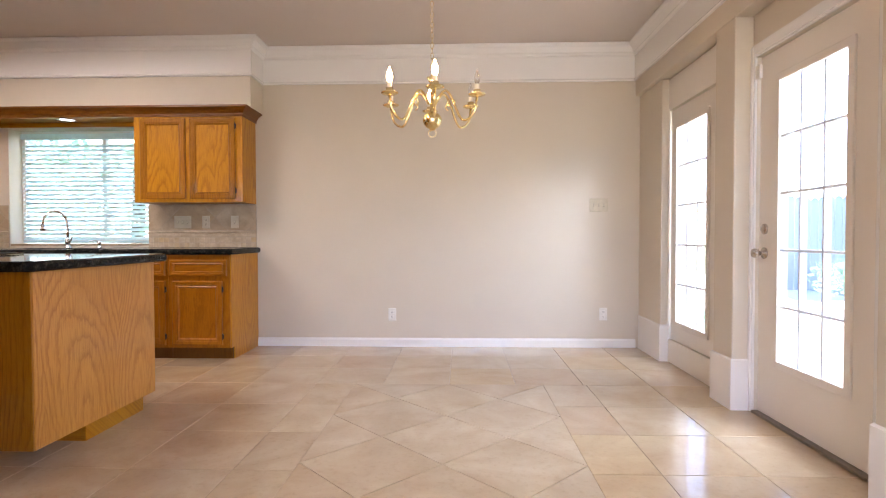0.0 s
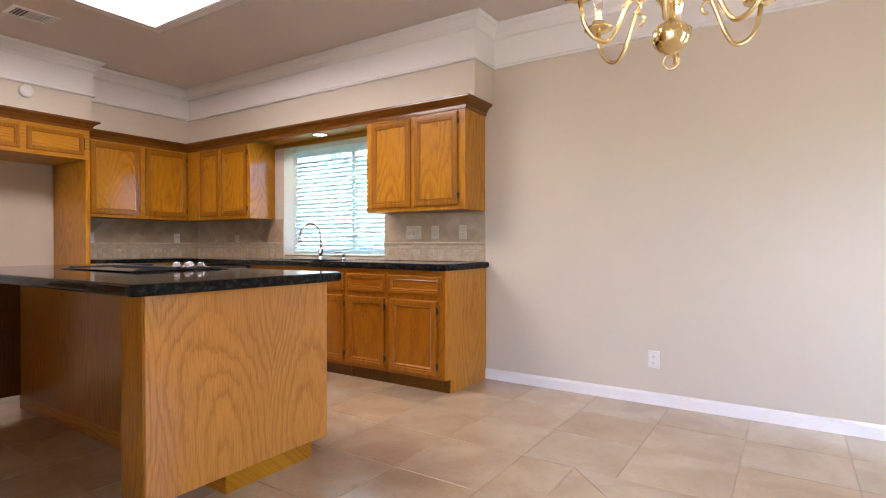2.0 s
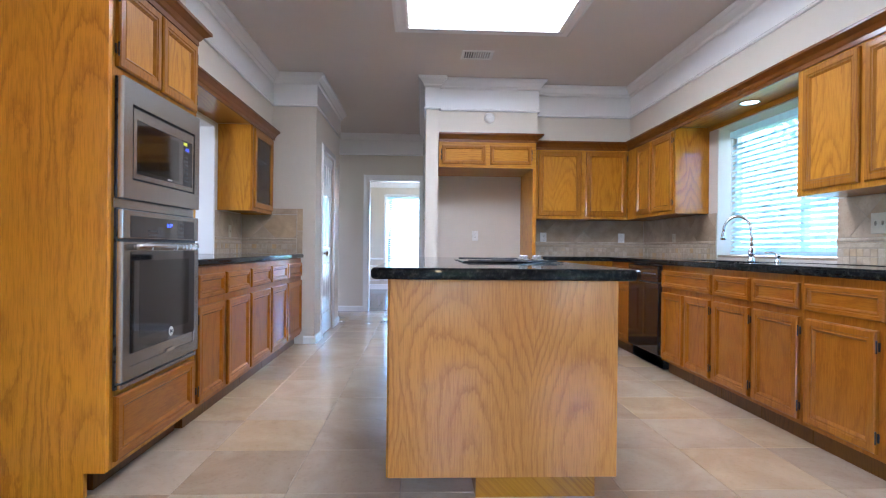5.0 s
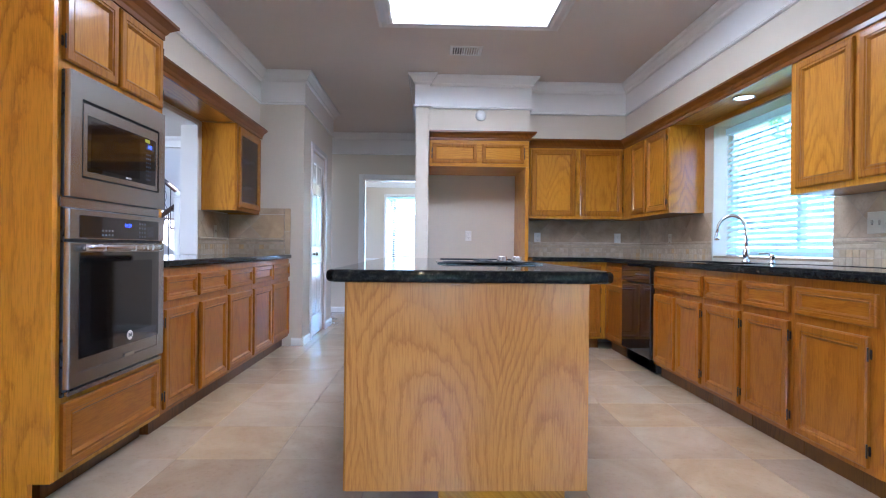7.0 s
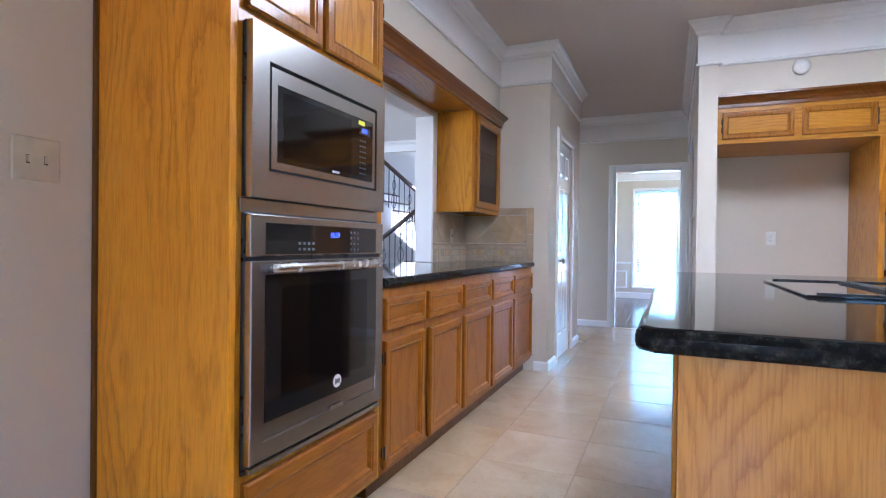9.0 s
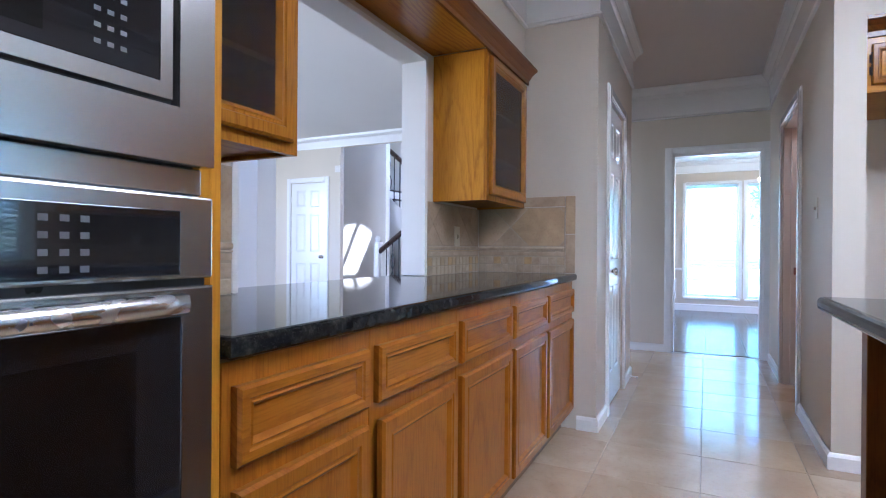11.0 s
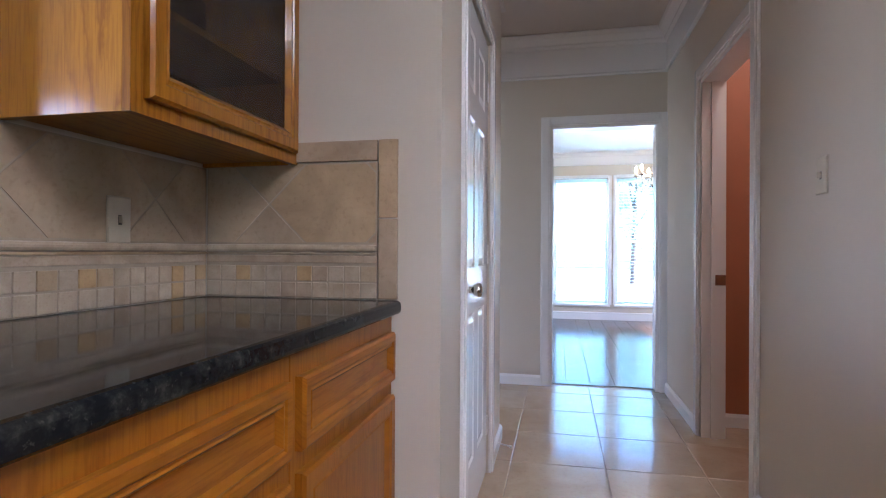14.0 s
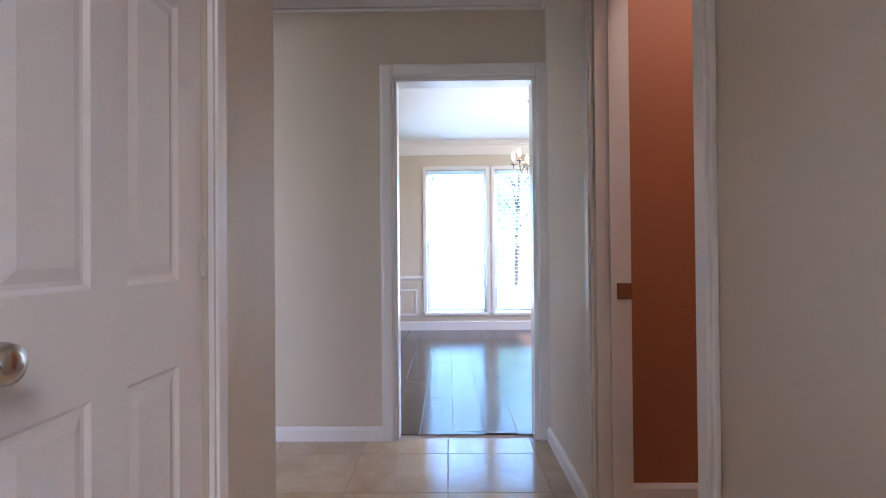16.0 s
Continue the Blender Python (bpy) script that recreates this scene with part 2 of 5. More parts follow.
OVEN_DARK = plain("oven_window", (0.006, 0.005, 0.005), 0.06)
CHROME = plain("chrome", (0.78, 0.78, 0.78), 0.06, 1.0)
NICKEL = plain("satin_nickel", (0.62, 0.58, 0.53), 0.22, 1.0)
BRASS = plain("polished_brass", (0.90, 0.74, 0.40), 0.15, 1.0)
BRONZE = plain("dark_bronze", (0.035, 0.025, 0.02), 0.4, 0.7)
IRON = plain("black_iron", (0.02, 0.02, 0.022), 0.45, 0.3)
BLACK_GLASS = plain("black_glass", (0.012, 0.012, 0.014), 0.05, 0.0, 0.5)
BLACK = plain("black_plastic", (0.018, 0.018, 0.019), 0.3)
IVORY = plain("ivory_plastic", (0.58, 0.51, 0.38), 0.35)
PLATE = plain("white_plastic", (0.74, 0.71, 0.66), 0.35)
SLOT = plain("dark_slot", (0.05, 0.045, 0.04), 0.6)
BLIND = plain("blind_slat", (0.70, 0.82, 0.84), 0.45)


def let_light(m, color, share):
    """Thin plastic that lets some light through."""
    t = m.node_tree
    tr = t.nodes.new("ShaderNodeBsdfTranslucent")
    tr.inputs[0].default_value = (*color, 1)
    mx = t.nodes.new("ShaderNodeMixShader")
    mx.inputs[0].default_value = share
    t.links.new(t.nodes["Principled BSDF"].outputs[0], mx.inputs[1])
    t.links.new(tr.outputs[0], mx.inputs[2])
    t.links.new(mx.outputs[0], t.nodes["Material Output"].inputs[0])
    return m


let_light(BLIND, (0.70, 0.87, 0.90), 0.4)
GRID_W = let_light(plain("white_plastic_grid", (0.78, 0.77, 0.76), 0.4), (0.80, 0.86, 0.92), 0.16)
PLANK = planks_mat()
GLASS = glass_mat()
STAIR_WOOD = plain("dark_stair_wood", (0.045, 0.024, 0.016), 0.3)
CANDLE = plain("candle_sleeve", (0.78, 0.72, 0.60), 0.5)
BULB_ON = glow("lit_bulb", (1.0, 0.70, 0.36), 16)
BULB_OFF = plain("clear_bulb", (0.85, 0.83, 0.80), 0.03)
BULB_OFF.node_tree.nodes["Principled BSDF"].inputs["Transmission Weight"].default_value = 0.9
PANEL_GLOW = glow("light_diffuser", (1.0, 0.98, 0.95), 2.2)
CAN_GLOW = glow("recessed_lamp", (0.85, 0.93, 1.0), 0.6)
LED = glow("blue_display", (0.08, 0.12, 1.0), 0.35)
YELLOW = plain("yellow_sticker", (0.75, 0.72, 0.03), 0.5)
GREY_TXT = plain("grey_print", (0.12, 0.12, 0.12), 0.5)
GRASS = plain("lawn_grass", (0.10, 0.16, 0.045), 0.9)
LEAF = plain("leaf_green", (0.09, 0.15, 0.06), 0.5)
let_light(LEAF, (0.50, 0.74, 0.64), 0.7)
BARK = plain("bark", (0.12, 0.09, 0.065), 0.9)
FENCE = plain("weathered_fence", (0.40, 0.42, 0.40), 0.85, 0, 0, (10, 10, 0.6))

# ---------------------------------------------------------------- mesh helpers
ORG = {}


def box(bm, x0, x1, y0, y1, z0, z1, bev=0.0):
    x0, x1, y0, y1, z0, z1 = min(x0, x1), max(x0, x1), min(y0, y1), max(y0, y1), min(z0, z1), max(z0, z1)
    v = [bm.verts.new((x, y, z)) for z in (z0, z1) for y in (y0, y1) for x in (x0, x1)]
    f = [bm.faces.new([v[i] for i in q]) for q in ((0, 2, 3, 1), (4, 5, 7, 6), (0, 1, 5, 4), (2, 6, 7, 3), (0, 4, 6, 2), (1, 3, 7, 5))]
    if bev:
        edges = {e for q in f for e in q.edges}
        bmesh.ops.bevel(bm, geom=list(edges), offset=bev, segments=2, profile=0.5, affect='EDGES')
    return bm


def lathe(bm, profile, center=(0, 0, 0), seg=16, axis='z'):
    """Turns a list of (radius, height) round an upright axis (or along x or y)."""
    rings = []
    for r, h in profile:
        ring = []
        for k in range(seg):
            a = 2 * math.pi * k / seg
            c, s = r * math.cos(a), r * math.sin(a)
            p = {'z': (c, s, h), 'y': (c, h, s), 'x': (h, c, s)}[axis]
            ring.append(bm.verts.new([p[i] + center[i] for i in range(3)]))
        rings.append(ring)
    for a, b in zip(rings, rings[1:]):
        for k in range(seg):
            bm.faces.new((a[k], a[(k + 1) % seg], b[(k + 1) % seg], b[k]))
    for ring in (rings[0], rings[-1]):
        bm.faces.new(ring)
    return bm


def tube(bm, pts, r, seg=8, r_end=None):
    """A round bar along a list of points."""
    pts = [Vector(p) for p in pts]
    rings = []
    side = None
    for k, p in enumerate(pts):
        d = (pts[min(k + 1, len(pts) - 1)] - pts[max(k - 1, 0)]).normalized()
        if side is None:
            side = d.orthogonal().normalized()
        side = (side - d * side.dot(d)).normalized()
        up = d.cross(side)
        rr = r if r_end is None else r + (r_end - r) * k / (len(pts) - 1)
        rings.append([bm.verts.new(p + rr * (math.cos(2 * math.pi * j / seg) * side + math.sin(2 * math.pi * j / seg) * up)) for j in range(seg)])
    for a, b in zip(rings, rings[1:]):
        for j in range(seg):
            bm.faces.new((a[j], a[(j + 1) % seg], b[(j + 1) % seg], b[j]))
    for ring in (rings[0], rings[-1]):
        bm.faces.new(ring)
    return bm


def sweep(bm, profile, path, closed=False):
    """Runs a profile of (out, up) along level points; out is to the right of the way walked. Corners are mitred."""
    n = len(path)
    rings = []
    for k, p in enumerate(path):
        p = Vector(p)
        a = (p - Vector(path[k - 1])).normalized() if k or closed else None
        b = (Vector(path[(k + 1) % n]) - p).normalized() if k < n - 1 or closed else None
        a, b = a or b, b or a
        na, nb = Vector((a.y, -a.x, 0)), Vector((b.y, -b.x, 0))
        m = (na + nb).normalized()
        m = m / max(0.3, m.dot(na))
        rings.append([bm.verts.new(p + m * o + Vector((0, 0, u))) for o, u in profile])
    q = len(profile)
    for k in range(n if closed else n - 1):
        a, b = rings[k], rings[(k + 1) % n]
        for j in range(q):
            bm.faces.new((a[j], a[(j + 1) % q], b[(j + 1) % q], b[j]))
    if not closed:
        bm.faces.new(rings[0])
        bm.faces.new(rings[-1])
    return bm


def thing(name, at, label, category, group=""):
    ob = new(name)
    ob.empty_display_size = 0.1
    ob.location = at
    ORG[ob.name] = Vector(at)
    return tagged(ob, label, category, group)


def part(name, bm, material, parent=None, label="", smooth=False):
    """Links a bmesh, given in world metres, as one mesh object under a thing or a part."""
    bmesh.ops.recalc_face_normals(bm, faces=bm.faces[:])
    me = bpy.data.meshes.new(name)
    org = ORG[parent.name] if parent else Vector((0, 0, 0))
    if parent:
        bmesh.ops.translate(bm, verts=bm.verts[:], vec=-org)
    bm.to_mesh(me)
    bm.free()
    me.materials.append(material)
    if smooth:
        for p in me.polygons:
            p.use_smooth = True
    ob = new(name, me)
    if parent:
        ob.parent = parent
        ORG[ob.name] = org
    if label:
        ob["label"] = label
    return ob


def one(name, bm, material, label, category, smooth=False, kind="", group=""):
    return tagged(part(name, bm, material, None, "", smooth), label, category, group, kind)


def setting(name, bm, material, label="", smooth=False):
    return tagged(part(name, bm, material, None, "", smooth), label, "", "", "structure")


def nb():
    return bmesh.new()


def cyl(bm, c, r, h, axis='z', seg=16):
    return lathe(bm, [(r, 0), (r, h)], c, seg, axis)


def prism(bm, pts, x0, x1):
    """A flat board: an outline of (y, z) from x0 to x1."""
    a, b = [[bm.verts.new((x, y, z)) for y, z in pts] for x in (x0, x1)]
    bm.faces.new(a), bm.faces.new(b)
    for k in range(len(pts)):
        j = (k + 1) % len(pts)
        bm.faces.new((a[k], a[j], b[j], b[k]))
    return bm


def wall_with_holes(bm, axis, a0, a1, t0, t1, z0, z1, holes=()):
    """A wall along x or y from a0 to a1, t0 to t1 thick, with holes (h0, h1, zlow, zhigh)."""
    def b(p0, p1, q0, q1):
        if p1 - p0 > 1e-4 and q1 - q0 > 1e-4:
            if axis == 'x':
                box(bm, p0, p1, t0, t1, q0, q1)
            else:
                box(bm, t0, t1, p0, p1, q0, q1)
    at = a0
    for h0, h1, zl, zh in sorted(holes):
        b(at, h0, z0, z1)
        b(h0, h1, z0, zl)
        b(h0, h1, zh, z1)
        at = h1
    b(at, a1, z0, z1)
    return bm

# ---------------------------------------------------------------- structure: walls, floors, ceilings
CZ = 2.75      # ceiling
NY = 5.05      # kitchen window wall and blank breakfast wall
EX = 1.99      # garden door wall
WX = -5.48     # wall behind the corner cabinets
SY = 0.66      # wall of the pass-through
HX = -7.77     # end wall of the hall
DX = -12.10    # dining room window wall
FX = -8.30     # family room far wall
FY = -5.60     # family room panelled wall

# window wall of kitchen and breakfast corner
setting("wall_north", wall_with_holes(nb(), 'x', -5.48, 2.4, NY, NY + 0.22, 0, 2.9, [(-3.96, -2.62, 0.935, 2.04)]), WALL, "smooth beige painted wall")
# garden wall: doors set between piers
setting("wall_east", wall_with_holes(nb(), 'y', -2.6, NY, EX, EX + 0.18, 0, 2.9, [(2.36, 3.26, 0.0, 2.03), (3.72, 4.56, 0.18, 2.03)]), WALL, "beige painted wall with garden doors")
setting("pier_corner", box(nb(), 1.92, EX - .002, 4.52, NY - .002, 0, 2.28, .008), WALL, "beige painted corner pier")
setting("pier_middle", box(nb(), 1.88, EX - .002, 3.295, 3.53, 0, 2.28, .008), WALL, "beige painted pier between doors")
setting("pier_near", box(nb(), 1.88, EX - .002, 1.95, 2.22, 0, 2.28, .008), WALL, "beige painted pier beside garden door")
setting("beam_east", box(nb(), 1.88, EX - .002, -2.5, NY - .002, 2.28, 2.74, .006), WALL, "beige painted beam over the doors")
bm = nb()
sweep(bm, [(0, 0), (0.012, 0), (0.012, 0.29), (0.004, 0.30), (0, 0.30)], [(1.92, 5.03, 0), (1.92, 4.52, 0), (1.985, 4.52, 0)])
sweep(bm, [(0, 0), (0.012, 0), (0.012, 0.29), (0.004, 0.30), (0, 0.30)], [(1.985, 3.53, 0), (1.88, 3.53, 0), (1.88, 3.295, 0), (1.985, 3.295, 0)])
sweep(bm, [(0, 0), (0.012, 0), (0.012, 0.29), (0.004, 0.30), (0, 0.30)], [(1.985, 2.22, 0), (1.88, 2.22, 0), (1.88, 1.95, 0), (1.985, 1.95, 0)])
setting("baseboard_piers", bm, WHITE, "tall white painted base blocks round the piers")
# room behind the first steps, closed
# Out of view; its opening holds the south lamp.
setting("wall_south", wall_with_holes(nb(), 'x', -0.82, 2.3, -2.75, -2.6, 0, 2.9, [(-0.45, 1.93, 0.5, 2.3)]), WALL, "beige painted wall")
setting("wall_oven_side", box(nb(), -1.60, -0.70, 0.60, 0.73, 0, 2.9), WALL, "beige painted wall with a light switch")
setting("wall_entry", box(nb(), -0.82, -0.70, -2.6, 0.60, 0, 2.9), WALL, "beige painted wall")
# Out of view; the hole is cut for the side fill lamp.
setting("wall_family_near", wall_with_holes(nb(), 'y', -5.73, 0.73, -1.74, -1.60, 0, 2.74, [(-4.2, -1.6, 0.6, 2.2)]), WALL, "beige painted wall")
# pass-through wall
setting("wall_pass_through", wall_with_holes(nb(), 'x', -4.95, -1.60, 0.54, SY, 0, 2.74, [(-4.24, -2.96, 0.875, 2.06)]), WALL, "wall with the opening over the counter")
bm = nb()
for x0, x1 in ((-2.985, -2.96), (-4.24, -4.215)):
    box(bm, x0, x1, 0.525, SY + .01, 0.918, 2.06, .003)
box(bm, -4.215, -2.985, 0.525, SY + .01, 2.035, 2.06, .003)
setting("trim_pass_through", bm, WHITE_W, "off-white lining of the opening")
# pantry block and hall
setting("wall_pantry_front", box(nb(), -5.07, -4.95, 0.54, 1.41, 0, 2.74), WALL, "beige painted wall end")
setting("wall_hall_left", wall_with_holes(nb(), 'x', -6.50, -5.07, 1.29, 1.41, 0, 2.74, [(-6.02, -5.33, 0, 2.04)]), WALL, "beige painted hall wall with a door")
setting("wall_pantry_back", box(nb(), -6.50, -6.38, 0.54, 1.29, 0, 2.74), WALL)
setting("wall_hall_right", wall_with_holes(nb(), 'x', HX, -4.945, 2.53, 2.66, 0, 2.74, [(-6.80, -5.94, 0, 2.05)]), WALL, "beige painted hall wall with a doorway")
setting("wall_hall_end", wall_with_holes(nb(), 'y', 0.42, 5.2, HX - 0.13, HX, 0, 2.9, [(1.668, 2.469, 0, 2.04)]), WALL, "beige painted wall round the dining doorway")
# The passage is added, unseen, so family room light reaches the hall.
setting("wall_family_north", wall_with_holes(nb(), 'x', FX, -4.95, 0.42, 0.538, 0, 2.74, [(-7.62, -6.65, 0, 2.3)]), WALL, "beige wall with an added passage that lights the hall")
setting("wall_laundry_back", box(nb(), -7.0, -5.93, 4.0, 4.1, 0, 2.74), RUST, "rust-brown painted wall")
setting("wall_laundry_side", box(nb(), -7.12, -7.02, 2.66, 4.1, 0, 2.74), RUST, "rust-brown painted wall")
setting("wall_laundry_near", box(nb(), -5.93, -5.87, 2.66, 4.1, 0, 2.74), RUST, "rust-brown painted wall")
# west wall: refrigerator recess and corner
setting("wall_recess_back", box(nb(), -5.87, -5.75, 2.66, 3.70, 0, 2.74), WALL, "beige painted wall of the empty refrigerator recess")
setting("wall_west", box(nb(), -5.75, WX, 3.70, NY, 0, 2.74), WALL, "beige painted wall behind the corner cabinets")
# soffits over the cabinets
setting("soffit_north", box(nb(), WX, -1.53, 4.76, NY - .002, 2.15, CZ - .005), WALL, "beige painted soffit over the cabinets")
setting("soffit_west", box(nb(), WX + .002, -5.18, 3.70, 4.758, 2.15, CZ - .005), WALL, "beige painted soffit over the cabinets")
setting("soffit_recess", box(nb(), -5.75, -5.0, 2.662, 3.698, 2.199, CZ - .005), WALL, "beige painted soffit over the recess")
setting("soffit_pass", box(nb(), -4.948, -2.39, SY + .002, 0.97, 2.15, CZ - .005), WALL, "beige painted soffit over the counter")
setting("soffit_oven", box(nb(), -2.388, -1.60, 0.622, 1.21, 2.15, CZ - .005), WALL, "beige painted soffit over the oven cabinet")
# ceilings
setting("ceiling", wall_with_holes(nb(), 'x', -7.9, 2.4, -2.75, 2.38, CZ, 2.9), CEIL, "beige painted ceiling")
bm = nb()
box(bm, -7.9, -3.68, 2.38, 5.3, CZ, 2.9)
box(bm, -2.46, 2.4, 2.38, 5.3, CZ, 2.9)
box(bm, -3.68, -2.46, 3.57, 5.3, CZ, 2.9)
setting("ceiling_kitchen", bm, CEIL, "beige painted kitchen ceiling")
setting("ceiling_dining", box(nb(), -12.4, -7.9, 0.34, 5.3, 2.60, 2.9), WHITE_W, "off-white dining room ceiling")
setting("ceiling_family", box(nb(), FX, -1.75, -5.7, 0.54, 2.74, 2.749), WHITE_W, "off-white family room ceiling")

# crown moulding: white frieze with a bead below and a cornice above
CROWN = [(0, -0.33), (0.018, -0.33), (0.024, -0.322), (0.018, -0.312), (0.010, -0.305), (0.010, -0.105), (0.022, -0.098), (0.030, -0.085),
         (0.030, -0.075), (0.062, -0.035), (0.072, -0.030), (0.082, -0.012), (0.082, 0), (0, 0)]
bm = nb()
top = CZ - .003
sweep(bm, CROWN, [(-4.945, 2.66, top), (-5.0, 2.66, top), (-5.0, 3.70, top), (-5.18, 3.70, top), (-5.18, 4.76, top), (-1.53, 4.76, top), (-1.53, NY, top), (1.88, NY, top), (1.88, -2.6, top), (-0.70, -2.6, top),
                  (-0.70, 0.73, top), (-1.60, 0.73, top), (-1.60, 1.21, top), (-2.39, 1.21, top), (-2.39, 0.97, top), (-4.95, 0.97, top), (-4.95, 1.41, top), (-6.50, 1.41, top), (-6.50, 0.54, top), (HX, 0.54, top), (HX, 2.53, top), (-4.945, 2.53, top)], True)
setting("trim_crown", bm, WHITE, "white crown moulding with a deep frieze")
bm = nb()
sweep(bm, [(o, u * .6) for o, u in CROWN], [(DX, 0.46, 2.598), (DX, 5.0, 2.598)])
setting("trim_crown_dining", bm, WHITE, "white dining room crown moulding")
bm = nb()
CROWN2 = [(0, -0.16), (0.012, -0.16), (0.016, -0.14), (0.05, -0.06), (0.10, -0.03), (0.11, 0), (0, 0)]
sweep(bm, CROWN2, [(-1.75, FY, 2.738), (FX, FY, 2.738), (FX, 0.53, 2.738)])
setting("trim_crown_family", bm, WHITE, "white family room crown moulding")

# baseboards
BASE = [(0, 0), (0.016, 0), (0.016, 0.062), (0.010, 0.074), (0.006, 0.080), (0, 0.080)]
bm = nb()
sweep(bm, BASE, [(-1.595, NY, 0), (1.89, NY, 0)])
sweep(bm, BASE, [(-0.70, -2.6, 0), (-0.70, 0.73, 0), (-1.57, 0.73, 0)])
sweep(bm, BASE, [(-4.95, 1.30, 0), (-4.95, 1.41, 0), (-5.26, 1.41, 0)])
sweep(bm, BASE, [(-6.09, 1.41, 0), (-6.50, 1.41, 0), (-6.50, 0.55, 0)])
sweep(bm, BASE, [(HX, 0.55, 0), (HX, 1.598, 0)])
sweep(bm, BASE, [(-5.90, 2.53, 0), (-4.945, 2.53, 0), (-4.945, 2.66, 0)])
sweep(bm, BASE, [(HX, 2.53, 0), (-6.87, 2.53, 0)])
sweep(bm, BASE, [(-5.0, 2.66, 0), (-5.75, 2.66, 0), (-5.75, 3.68, 0)])
sweep(bm, BASE, [(-7.02, 2.67, 0), (-7.02, 3.99, 0)])
sweep(bm, [(0, 0), (0.016, 0), (0.016, 0.11), (0, 0.12)], [(DX, 0.46, 0), (DX, 5.0, 0)])
setting("baseboard", bm, WHITE, "white painted baseboard")

# floors
setting("floor", box(nb(), -7.86, 2.2, -2.75, 5.25, -0.12, -0.0035), GROUT, "cream travertine tile floor")
setting("floor_dining", box(nb(), -12.4, -7.86, 0.34, 5.3, -0.12, -0.012), PLANK, "dark wooden plank floor")
setting("floor_family", box(nb(), -11.6, -1.74, -7.2, 0.54, -0.12, -0.0005), PLANK, "dark wooden floor of the family room")
# dining room shell
setting("wall_dining_window", wall_with_holes(nb(), 'y', 0.34, 5.2, DX - 0.2, DX, 0, 2.9, [(1.66, 2.48, 0.24, 2.20), (2.60, 3.42, 0.24, 2.20)]), WALL, "pale wall with two tall windows")
setting("wall_dining_south", box(nb(), -12.3, -7.9, 0.34, 0.46, 0, 2.6), WALL)
# Hole out of view, cut for the extra dining lamp.
setting("wall_dining_north", wall_with_holes(nb(), 'x', -12.3, -7.9, 5.0, 5.2, 0, 2.9, [(-10.95, -9.05, .6, 2.25)]), WALL)

# family room shell
bm = wall_with_holes(nb(), 'y', FY, 0.54, FX - 0.08, FX, 0, 2.74, [(-5.42, -4.25, 0, 2.55), (-3.93, -3.25, 0, 2.065), (-2.97, -0.6, 0, 2.58)])
setting("wall_family_far", bm, WALL, "beige wall with a door and openings to the stair hall")
setting("wall_family_panelled", wall_with_holes(nb(), 'x', FX - .13, -1.74, FY - 0.13, FY, 0, 2.9, [(-7.70, -6.86, 0, 2.03), (-5.9, -3.3, 0.6, 2.3)]), WALL, "beige panelled wall")
setting("wall_stair_south", box(nb(), FX - 3.0, FX - .132, FY - .13, FY, 0, 5.2), WHITE_W, "off-white stair hall wall")
setting("wall_closet", box(nb(), -8.3, -6.3, -6.32, -6.22, 0, 2.74), BROWN_W, "brown painted wall")
setting("wall_closet_side", box(nb(), -7.95, -7.85, -6.22, FY - .13, 0, 2.74), BROWN_W, "brown painted wall")
setting("wall_closet_other", box(nb(), -6.6, -6.5, -6.22, FY - .13, 0, 2.74), BROWN_W, "brown painted wall")
setting("wall_stair_back", box(nb(), -11.4, -11.28, -5.7, 1.0, 0, 5.2), WHITE_W, "off-white stair hall wall")
setting("wall_stair_sun", box(nb(), -9.35, -9.23, -5.7, -2.75, 0, 5.2), WHITE_W, "off-white wall in the stair hall")
# The high hole is added for the stair fill lamp.
setting("wall_stair_north", wall_with_holes(nb(), 'x', -11.4, -8.43, 0.2, 0.32, 0, 5.2, [(-9.25, -8.5, 2.9, 4.5)]), WHITE_W, "stair hall wall")
# Unseen wall; its hole only lets the sun reach the stair hall.
setting("wall_stair_upper", wall_with_holes(nb(), 'y', -5.7, 0.54, FX - .13, FX - .07, 2.75, 5.2, [(-1.75, -0.62, 2.751, 3.75)]), WHITE_W)
# Added slanted infill, out of view, that cuts the sun into its patch.
bm = nb()
for k, shape in enumerate(([(-1.03, 2.751), (-.62, 2.751), (-.62, 3.75), (-.93, 3.75), (-.86, 3.70), (-.64, 3.56)], [(-1.375, 2.751), (-.922, 3.75), (-.97, 3.75), (-1.42, 2.751)], [(-1.75, 2.751), (-1.66, 2.751), (-1.21, 3.75), (-1.75, 3.75)])):
    ends = [[bm.verts.new((x, y, z)) for y, z in shape] for x in (FX - .115 + k * .003, FX - .085 - k * .003)]
    bm.faces.new(ends[0]), bm.faces.new(ends[1])
    for j in range(len(shape)):
        i = (j + 1) % len(shape)
        bm.faces.new((ends[0][j], ends[0][i], ends[1][i], ends[1][j]))
setting("trim_raked_window", bm, WHITE_W, "added infill that shapes the stair hall sun patch")
setting("ceiling_closet", box(nb(), -9.6, -6.3, -6.95, FY - .13, 2.741, 2.8), WHITE_W)
setting("ceiling_stair", box(nb(), -11.4, FX, -5.7, 0.54, 5.2, 5.3), WHITE_W, "stair hall ceiling")

# white chair-rail panelling and picture-frame mouldings in the family room
bm = nb()
for x0, x1 in ((-6.78, -1.76), (FX + .005, -7.78)):
    box(bm, x0, x1, FY + .002, FY + .012, 0, 0.78)
    box(bm, x0, x1, FY + .012, FY + .035, 0.76, 0.80, .006)
    box(bm, x0, x1, FY + .012, FY + .028, 0, 0.12, .004)
